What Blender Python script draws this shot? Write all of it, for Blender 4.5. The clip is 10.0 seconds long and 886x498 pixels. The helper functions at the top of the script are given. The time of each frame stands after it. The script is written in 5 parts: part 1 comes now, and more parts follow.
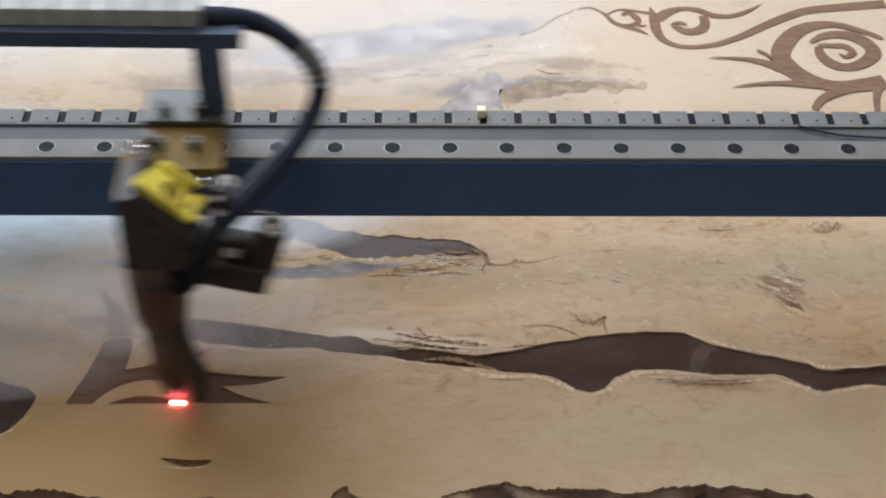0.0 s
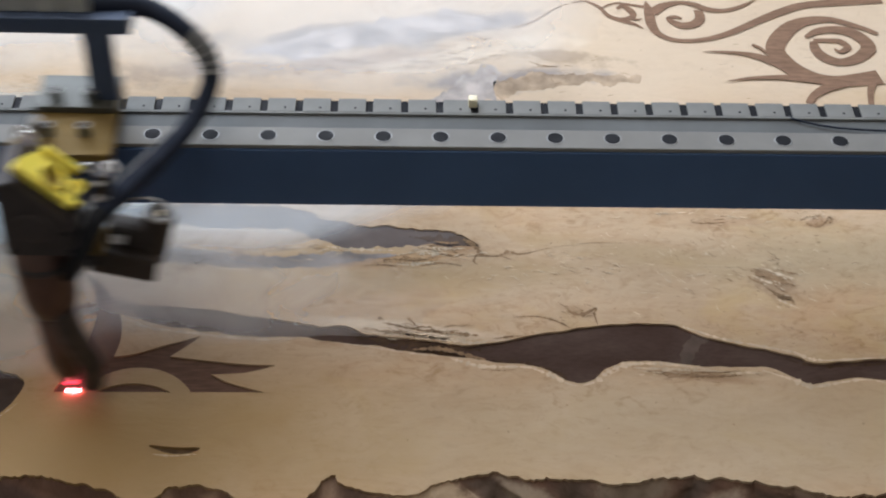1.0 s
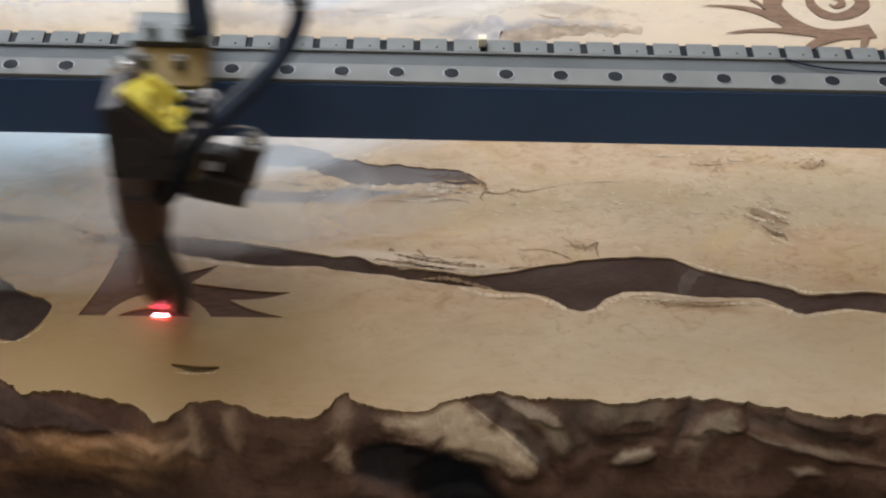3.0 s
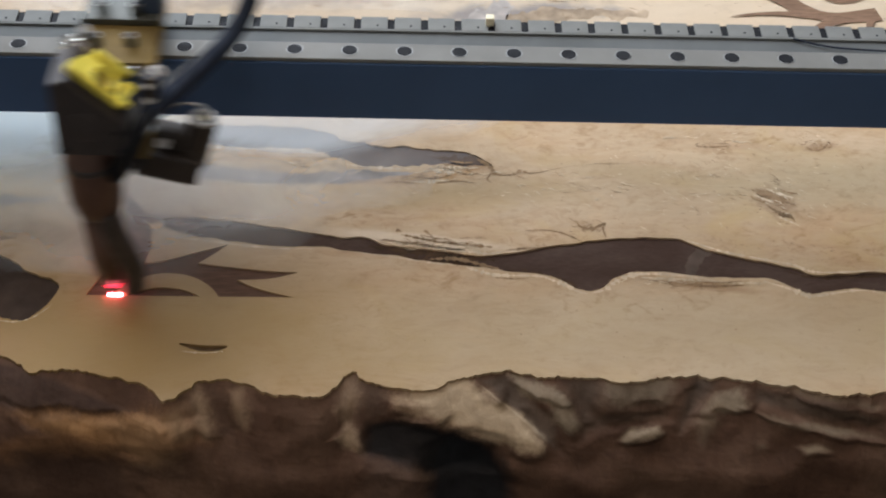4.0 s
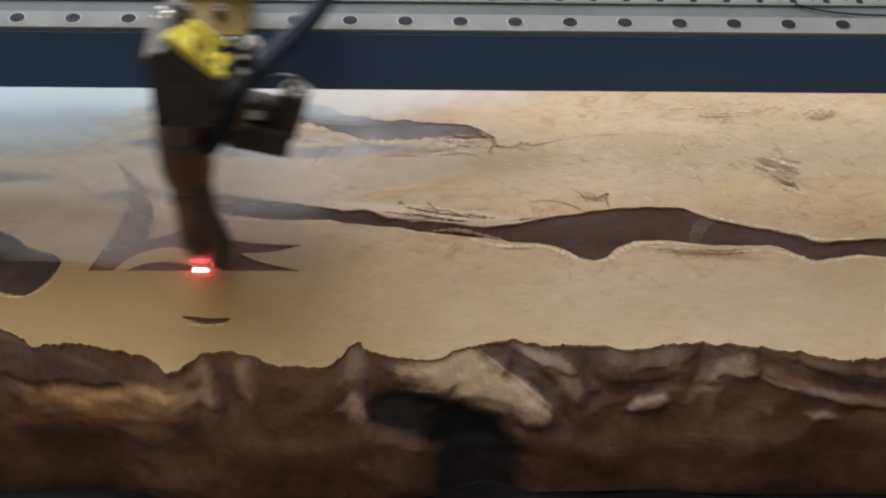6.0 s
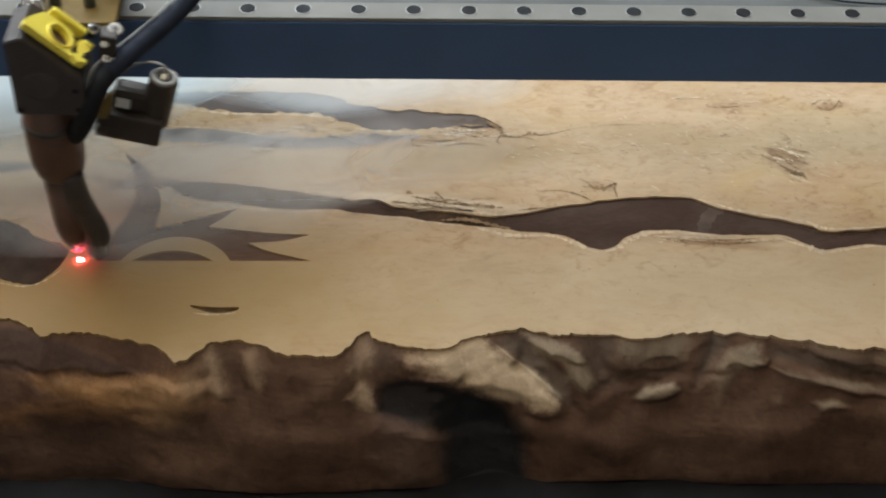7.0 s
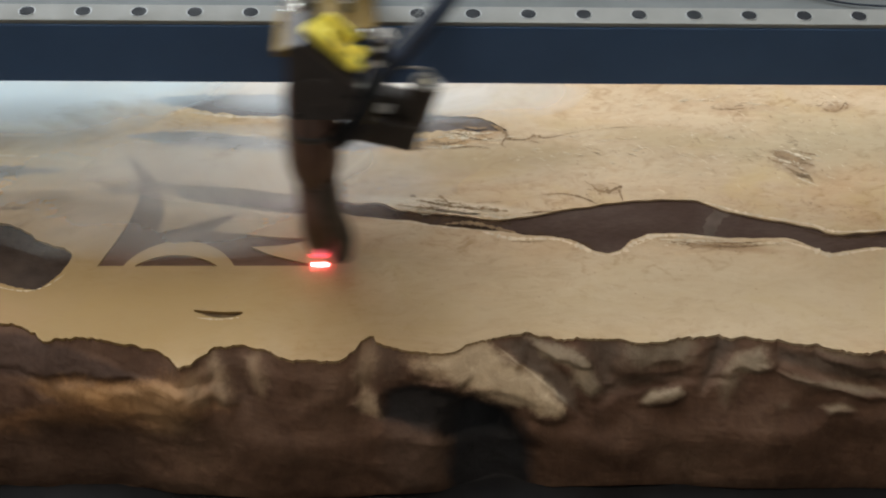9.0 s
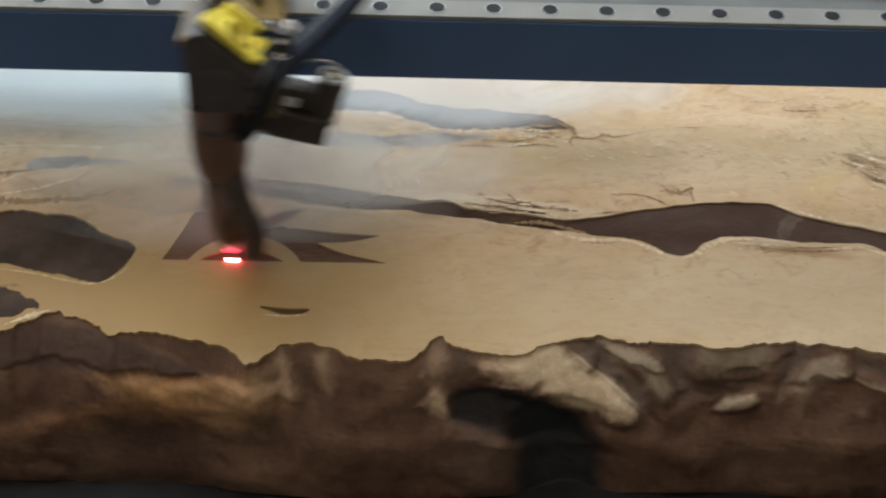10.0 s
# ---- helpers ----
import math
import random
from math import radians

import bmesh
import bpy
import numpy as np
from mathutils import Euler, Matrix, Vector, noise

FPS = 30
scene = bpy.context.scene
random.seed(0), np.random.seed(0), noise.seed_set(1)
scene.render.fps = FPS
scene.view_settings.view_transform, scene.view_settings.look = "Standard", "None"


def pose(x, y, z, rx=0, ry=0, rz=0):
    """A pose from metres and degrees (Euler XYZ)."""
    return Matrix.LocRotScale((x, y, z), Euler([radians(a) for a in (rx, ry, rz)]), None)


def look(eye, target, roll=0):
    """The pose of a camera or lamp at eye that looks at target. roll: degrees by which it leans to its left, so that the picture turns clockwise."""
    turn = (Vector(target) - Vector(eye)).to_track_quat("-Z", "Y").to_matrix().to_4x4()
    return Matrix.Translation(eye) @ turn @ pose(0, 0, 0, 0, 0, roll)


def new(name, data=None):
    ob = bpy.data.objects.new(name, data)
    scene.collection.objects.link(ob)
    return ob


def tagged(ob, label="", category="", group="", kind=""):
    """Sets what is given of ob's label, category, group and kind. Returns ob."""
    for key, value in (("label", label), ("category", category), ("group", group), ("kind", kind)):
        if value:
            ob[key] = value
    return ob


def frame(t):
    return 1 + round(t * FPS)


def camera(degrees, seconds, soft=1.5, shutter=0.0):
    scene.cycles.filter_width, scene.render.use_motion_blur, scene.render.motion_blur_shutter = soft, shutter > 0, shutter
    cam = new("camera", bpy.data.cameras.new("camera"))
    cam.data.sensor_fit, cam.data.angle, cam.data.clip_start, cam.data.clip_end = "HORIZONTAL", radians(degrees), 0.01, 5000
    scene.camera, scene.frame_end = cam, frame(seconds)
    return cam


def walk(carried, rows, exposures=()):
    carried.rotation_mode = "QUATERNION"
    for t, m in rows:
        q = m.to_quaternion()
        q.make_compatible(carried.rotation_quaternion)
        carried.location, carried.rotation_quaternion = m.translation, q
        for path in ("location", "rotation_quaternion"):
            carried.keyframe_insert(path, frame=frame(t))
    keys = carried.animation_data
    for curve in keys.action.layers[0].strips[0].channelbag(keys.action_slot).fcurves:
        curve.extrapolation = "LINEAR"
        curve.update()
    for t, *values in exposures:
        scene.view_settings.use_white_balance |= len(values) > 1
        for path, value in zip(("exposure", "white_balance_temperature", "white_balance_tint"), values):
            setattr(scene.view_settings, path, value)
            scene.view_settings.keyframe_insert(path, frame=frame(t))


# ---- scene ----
cam = camera(34.0, 10.0, soft=2.1, shutter=0.6)
PATH = [
    (0, (-0.0644, -0.4816, 0.5107), (-0.0465, 0.2337, -0.188), 0.84),
    (0.5, (-0.063, -0.4825, 0.5086), (-0.0463, 0.2327, -0.19), 0.94),
    (1, (-0.06, -0.4846, 0.5057), (-0.0422, 0.2316, -0.192), 1.28),
    (1.5, (-0.0593, -0.4901, 0.5029), (-0.04, 0.2267, -0.1942), 1.57),
    (2, (-0.0586, -0.5023, 0.5052), (-0.0401, 0.2116, -0.1948), 1.81),
    (2.5, (-0.0619, -0.5164, 0.509), (-0.0434, 0.1951, -0.1935), 1.82),
    (4, (-0.0692, -0.5326, 0.5013), (-0.0497, 0.1783, -0.2017), 1.84),
    (4.5, (-0.071, -0.5328, 0.4956), (-0.052, 0.1802, -0.2053), 1.79),
    (5, (-0.071, -0.5346, 0.492), (-0.0464, 0.1765, -0.2108), 1.54),
    (5.2, (-0.0705, -0.5361, 0.4915), (-0.0474, 0.1752, -0.2094), 1.42),
    (5.5, (-0.0697, -0.5384, 0.4912), (-0.0494, 0.1735, -0.2108), 1.20),
    (7, (-0.0748, -0.5424, 0.4862), (-0.0548, 0.1671, -0.2182), 1.19),
    (7.5, (-0.0718, -0.5434, 0.4862), (-0.0534, 0.1674, -0.2169), 1.12),
    (8, (-0.0704, -0.5395, 0.4878), (-0.0516, 0.1686, -0.218), 0.88),
    (8.5, (-0.0719, -0.5385, 0.4862), (-0.0539, 0.1704, -0.2189), 0.87),
    (9, (-0.0743, -0.5388, 0.4852), (-0.058, 0.1707, -0.2193), 0.87),
    (9.5, (-0.0829, -0.5328, 0.4847), (-0.0692, 0.1732, -0.2234), 0.92),
    (9.7, (-0.0886, -0.5308, 0.4829), (-0.0778, 0.1755, -0.2213), 1.02),
    (10, (-0.0986, -0.5293, 0.4774), (-0.0938, 0.1783, -0.2292), 1.25),
]
walk(cam, [(t, look(e, a, r)) for t, e, a, r in PATH], exposures=[(0, -0.08, 6400, 16), (2.5, -0.04, 6520, 14), (4, 0.0, 6560, 14), (5.5, 0.03, 6600, 15), (7, 0.17, 6780, 9), (10, 0.20, 6740, 9)])

MM = 0.001

# ---- world, window light ----
world = bpy.data.worlds.new("world")
scene.world = world
world.use_nodes = True
wn, wl = world.node_tree.nodes, world.node_tree.links
sky = wn.new("ShaderNodeTexSky")
sky.sky_type, sky.sun_disc = "NISHITA", False
sky.sun_elevation, sky.sun_rotation = radians(40), radians(20)
wl.new(sky.outputs["Color"], wn["Background"].inputs["Color"])
wn["Background"].inputs["Strength"].default_value = 0.1
scene.view_settings.exposure = 0.0


def area_lamp(name, m, sx, sy, watts, colour):
    data = bpy.data.lights.new(name, "AREA")
    data.shape, data.size, data.size_y = "RECTANGLE", sx, sy
    data.energy, data.color = watts, colour
    ob = new(name, data)
    ob.matrix_world = m
    return ob


# daylight of the window behind the machine
area_lamp("window_daylight", look((-0.64, 0.98, 1.22), (-0.52, 0.0, 0.55)), 1.55, 1.75, 51.0, (0.84, 0.93, 1.0))
# warm fill lamp, added overhead out of view to brighten the slab's front
area_lamp("added_fill_lamp", look((-0.55, -0.30, 2.33), (-0.50, -0.28, 0.0)), 1.5, 0.30, 9.2, (1.0, 0.90, 0.76))


# ---- materials ----
def material(name):
    m = bpy.data.materials.new(name)
    m.use_nodes = True
    return m, m.node_tree.nodes, m.node_tree.links, m.node_tree.nodes["Principled BSDF"]


def noise_node(n, l, scale, detail=4, rough=0.55, stretch=(1, 1, 1), distort=0.0, coord="Object"):
    tc = n.new("ShaderNodeTexCoord")
    mp = n.new("ShaderNodeMapping")
    mp.inputs["Scale"].default_value = stretch
    t = n.new("ShaderNodeTexNoise")
    t.inputs["Scale"].default_value, t.inputs["Detail"].default_value = scale, detail
    t.inputs["Roughness"].default_value, t.inputs["Distortion"].default_value = rough, distort
    l.new(tc.outputs[coord], mp.inputs["Vector"])
    l.new(mp.outputs["Vector"], t.inputs["Vector"])
    return t


def ramp(n, l, src, stops):
    r = n.new("ShaderNodeValToRGB")
    e = r.color_ramp.elements
    while len(e) < len(stops):
        e.new(0.5)
    for k, (p, c) in enumerate(stops):
        e[k].position, e[k].color = p, (*c, 1)
    l.new(src, r.inputs["Fac"])
    return r


def mix(n, l, a, b, fac, mode="MIX"):
    x = n.new("ShaderNodeMix")
    x.data_type, x.blend_type = "RGBA", mode
    for sock, v in ((x.inputs[6], a), (x.inputs[7], b), (x.inputs[0], fac)):
        if hasattr(v, "links"):
            l.new(v, sock)
        else:
            sock.default_value = v
    return x.outputs[2]


def bump(n, l, b, src, strength, dist):
    k = n.new("ShaderNodeBump")
    k.inputs["Strength"].default_value, k.inputs["Distance"].default_value = strength, dist
    l.new(src, k.inputs["Height"])
    l.new(k.outputs["Normal"], b.inputs["Normal"])


def plain(name, colour, rough=0.5, metal=0.0, vary=0.25, scale=60, relief=0.1, dist=0.0004, coat=0.0, spec=0.5):
    """A painted, moulded or machined surface with grime and fine relief."""
    m, n, l, b = material(name)
    t = noise_node(n, l, scale, 5)
    lo, hi = [c * (1 - vary) for c in colour], [min(1, c * (1 + vary)) for c in colour]
    r = ramp(n, l, t.outputs["Fac"], ((0.3, lo), (0.7, hi)))
    l.new(r.outputs["Color"], b.inputs["Base Color"])
    g = ramp(n, l, noise_node(n, l, scale * 2.3, 4).outputs["Fac"], ((0.3, [rough * 0.8] * 3), (0.7, [min(1, rough * 1.2)] * 3)))
    l.new(g.outputs["Color"], b.inputs["Roughness"])
    b.inputs["Metallic"].default_value = metal
    b.inputs["Coat Weight"].default_value = coat
    b.inputs["Specular IOR Level"].default_value = spec
    bump(n, l, b, noise_node(n, l, scale * 8, 3).outputs["Fac"], relief, dist)
    return m


def stain_or_light(n, l, cx, cy, rx, ry, turn=0.0, wobble=0.35, scale=40.0, soft=0.6, lean=0.0):
    """A mask that is 1 inside an uneven blot round (cx, cy), in mm of the slab's plane (or down a slope, with lean), and 0 outside."""
    tc = n.new("ShaderNodeTexCoord")
    place = n.new("ShaderNodeVectorMath")
    place.operation = "MULTIPLY_ADD"
    place.inputs[1].default_value = (0, lean, 0)
    up = n.new("ShaderNodeSeparateXYZ")
    l.new(tc.outputs["Object"], up.inputs[0])
    l.new(up.outputs["Z"], place.inputs[0])
    l.new(tc.outputs["Object"], place.inputs[2])
    mp = n.new("ShaderNodeMapping")
    mp.vector_type = "TEXTURE"
    mp.inputs["Location"].default_value = (cx * MM, cy * MM, 0)
    mp.inputs["Rotation"].default_value = (0, 0, radians(turn))
    mp.inputs["Scale"].default_value = (rx * MM, ry * MM, 1.0)
    l.new(place.outputs[0], mp.inputs["Vector"])
    t = noise_node(n, l, scale, 4, 0.6)
    sub = n.new("ShaderNodeVectorMath")
    sub.operation = "SUBTRACT"
    sub.inputs[1].default_value = (0.5, 0.5, 0.5)
    l.new(t.outputs["Color"], sub.inputs[0])
    sc = n.new("ShaderNodeVectorMath")
    sc.operation = "SCALE"
    sc.inputs["Scale"].default_value = wobble * 4
    l.new(sub.outputs[0], sc.inputs[0])
    ad = n.new("ShaderNodeVectorMath")
    l.new(mp.outputs[0], ad.inputs[0])
    l.new(sc.outputs[0], ad.inputs[1])
    flat = n.new("ShaderNodeVectorMath")
    flat.operation = "MULTIPLY"
    flat.inputs[1].default_value = (1, 1, 0)
    l.new(ad.outputs[0], flat.inputs[0])
    ln = n.new("ShaderNodeVectorMath")
    ln.operation = "LENGTH"
    l.new(flat.outputs[0], ln.inputs[0])
    mr = n.new("ShaderNodeMapRange")
    mr.interpolation_type = "SMOOTHSTEP"
    for k, v in zip(("From Min", "From Max", "To Min", "To Max"), (1 - soft / 2, 1 + soft / 2, 1.0, 0.0)):
        mr.inputs[k].default_value = v
    l.new(ln.outputs["Value"], mr.inputs["Value"])
    return mr.outputs["Result"]


def scaled(n, l, src, k):
    m = n.new("ShaderNodeMath")
    m.operation = "MULTIPLY"
    m.inputs[1].default_value = k
    l.new(src, m.inputs[0])
    return m.outputs[0]


def wood_material():
    m, n, l, b = material("pale_slab_wood")
    broad = noise_node(n, l, 7, 4, 0.6, (1, 1.6, 1), 0.6)
    base = ramp(n, l, broad.outputs["Fac"], ((0.25, (0.43, 0.300, 0.178)), (0.5, (0.535, 0.392, 0.252)), (0.75, (0.635, 0.49, 0.340))))
    hue = noise_node(n, l, 11, 5, 0.6, (1, 1.8, 1), 1.0)
    hm = ramp(n, l, hue.outputs["Fac"], ((0.45, (0, 0, 0)), (0.68, (0.55, 0.55, 0.55))))
    warm = mix(n, l, base.outputs["Color"], (0.50, 0.315, 0.165, 1), hm.outputs["Color"])
    grain = noise_node(n, l, 60, 6, 0.6, (1, 9, 1), 0.5)
    g = ramp(n, l, grain.outputs["Fac"], ((0.35, (0.80, 0.76, 0.70)), (0.6, (1.0, 1.0, 1.0))))
    c = mix(n, l, warm, g.outputs["Color"], 0.2, "MULTIPLY")
    figure = noise_node(n, l, 26, 7, 0.72, (1, 2.6, 1), 1.6)
    f = ramp(n, l, figure.outputs["Fac"], ((0.0, (0.46, 0.34, 0.23)), (0.36, (0.78, 0.68, 0.57)), (0.52, (1.0, 1.0, 1.0))))
    c = mix(n, l, c, f.outputs["Color"], 0.46, "MULTIPLY")
    fleck = noise_node(n, l, 210, 4, 0.6, (1, 2.2, 1), 0.8)
    fk = ramp(n, l, fleck.outputs["Fac"], ((0.28, (0.70, 0.60, 0.50)), (0.42, (1, 1, 1)), (0.75, (1.06, 1.05, 1.04))))
    c = mix(n, l, c, fk.outputs["Color"], 0.5, "MULTIPLY")
    mottle = noise_node(n, l, 75, 5, 0.7, (1, 1.5, 1), 1.2)
    mo = ramp(n, l, mottle.outputs["Fac"], ((0.32, (0.66, 0.55, 0.40)), (0.47, (1, 1, 1)), (0.58, (1, 1, 1)), (0.72, (1.12, 1.10, 1.08))))
    where = noise_node(n, l, 9, 3, 0.5, (1, 1.3, 1), 0.5)
    wh = ramp(n, l, where.outputs["Fac"], ((0.40, (0.30,) * 3), (0.62, (0.95,) * 3)))
    c = mix(n, l, c, mo.outputs["Color"], wh.outputs["Color"], "MULTIPLY")
    gold = noise_node(n, l, 17, 4, 0.6, (1, 1.7, 1), 0.8)
    gd = ramp(n, l, gold.outputs["Fac"], ((0.5, (0, 0, 0)), (0.72, (0.6,) * 3)))
    c = mix(n, l, c, (0.50, 0.345, 0.16, 1), gd.outputs["Color"])
    spots = noise_node(n, l, 150, 2, 0.5, (1, 1.5, 1))
    s = ramp(n, l, spots.outputs["Fac"], ((0.20, (0.25, 0.16, 0.10)), (0.25, (1, 1, 1))))
    c = mix(n, l, c, s.outputs["Color"], 0.8, "MULTIPLY")
    # the first blot puts the window's brightness behind the beam into the wood
    for colour, k, args in (((0.74, 0.62, 0.475), 0.65, (20, 225, 330, 95, 0, 0.3, 10, 1.0)), ((0.40, 0.27, 0.13), 0.55, (-40, 16, 55, 9, 4, 0.5, 40, 1.4)), ((0.42, 0.30, 0.16), 0.5, (60, 30, 60, 7, -12, 0.6, 40, 1.4)), ((0.46, 0.36, 0.22), 0.5, (150, 30, 50, 22, 0, 0.6, 30, 1.4)), ((0.155, 0.16, 0.165), 0.62, (-318, 52, 100, 30, -4, 0.16, 30, 0.6)), ((0.24, 0.22, 0.21), 0.85, (-95, 212, 62, 12, 6, 0.75, 30, 1.0)), ((0.30, 0.27, 0.26), 0.85, (-30, 228, 34, 9, 6, 0.7, 36, 1.0)),
                            ((0.27, 0.25, 0.25), 0.85, (-12, 172, 46, 9, 4, 0.7, 34, 1.0)), ((0.36, 0.22, 0.12), 0.6, (-70, 192, 50, 8, 8, 0.9, 50, 1.0)), ((0.34, 0.25, 0.17), 0.6, (20, 196, 30, 6, -14, 0.9, 60, 1.0)), ((0.34, 0.26, 0.20), 0.6, (-170, 180, 60, 10, 4, 0.9, 40, 1.0)), ((0.80, 0.68, 0.52), 0.7, (-20, 200, 60, 7, 14, 0.8, 40, 1.0)),
                            ((0.30, 0.25, 0.23), 0.8, (-103, 26, 25, 4.5, 4, 0.2, 50, 0.7)), ((0.30, 0.26, 0.25), 0.75, (-168, 29, 36, 4.5, -6, 0.2, 50, 0.7)),
                            ((0.33, 0.19, 0.09), 0.75, (-42, 39, 13, 6, -20, 0.35, 90, 0.9)), ((0.50, 0.30, 0.14), 0.6, (-66, 27, 26, 5, 10, 0.35, 90, 1.0)),
                            # smoke-browned foreground; the first two blots also darken it for weaker light
                            ((0.325, 0.205, 0.076), 0.9, (-250, -90, 195, 46, 0, 0.3, 12, 1.4)), ((0.42, 0.33, 0.215), 0.6, (90, -84, 160, 32, 0, 0.3, 12, 1.4)), ((0.36, 0.22, 0.10), 0.55, (-310, -95, 60, 14, 5, 0.4, 22, 1.0)),
                            ((0.33, 0.19, 0.10), 0.6, (70, -48, 24, 3.0, -8, 0.3, 90, 0.9)), ((0.30, 0.18, 0.10), 0.6, (116, 12, 11, 9, -35, 0.55, 130, 0.8)),
                            ((0.33, 0.20, 0.11), 0.6, (146, 55, 8, 3, 10, 0.5, 130, 0.8)), ((0.45, 0.30, 0.18), 0.5, (96, 55, 20, 2.5, 0, 0.4, 90, 0.9)),
                            ((0.13, 0.085, 0.065), 0.85, (-209, -7, 20, 4.0, 4, 0.2, 60, 0.6)), ((0.28, 0.18, 0.10), 0.6, (-255, -18, 50, 7, -10, 0.35, 40, 0.9)), ((0.75, 0.63, 0.48), 0.6, (-70, -19, 46, 4, -7, 0.3, 50, 1.0))):
        c = mix(n, l, c, (*colour, 1), scaled(n, l, stain_or_light(n, l, *args), k))
    l.new(c, b.inputs["Base Color"])
    b.inputs["Specular IOR Level"].default_value = 0.24
    rr = ramp(n, l, broad.outputs["Fac"], ((0.3, (0.55,) * 3), (0.7, (0.70,) * 3)))
    l.new(rr.outputs["Color"], b.inputs["Roughness"])
    bump(n, l, b, figure.outputs["Fac"], 0.24, 0.0020)
    return m


# patches of the bark, some with light or shade put into the colour: colour, strength, softness, unevenness and height
# in mm, and corners in turn, as x and the way down the slope (y + SLOPE z), mm
SLOPE = 1.24


def bark_patch(colour, strength, soft, uneven, height, corners):
    turn = sum(x0 * y1 - x1 * y0 for (x0, y0), (x1, y1) in zip(corners, corners[1:] + corners[:1]))
    sides = []
    for (x0, y0), (x1, y1) in zip(corners, corners[1:] + corners[:1]):
        w = math.copysign(math.hypot(x1 - x0, y1 - y0), turn)
        nx, ny = (y1 - y0) / w, (x0 - x1) / w
        sides.append((nx, ny, nx * x0 + ny * y0))
    return colour, strength, soft, uneven, height, sides


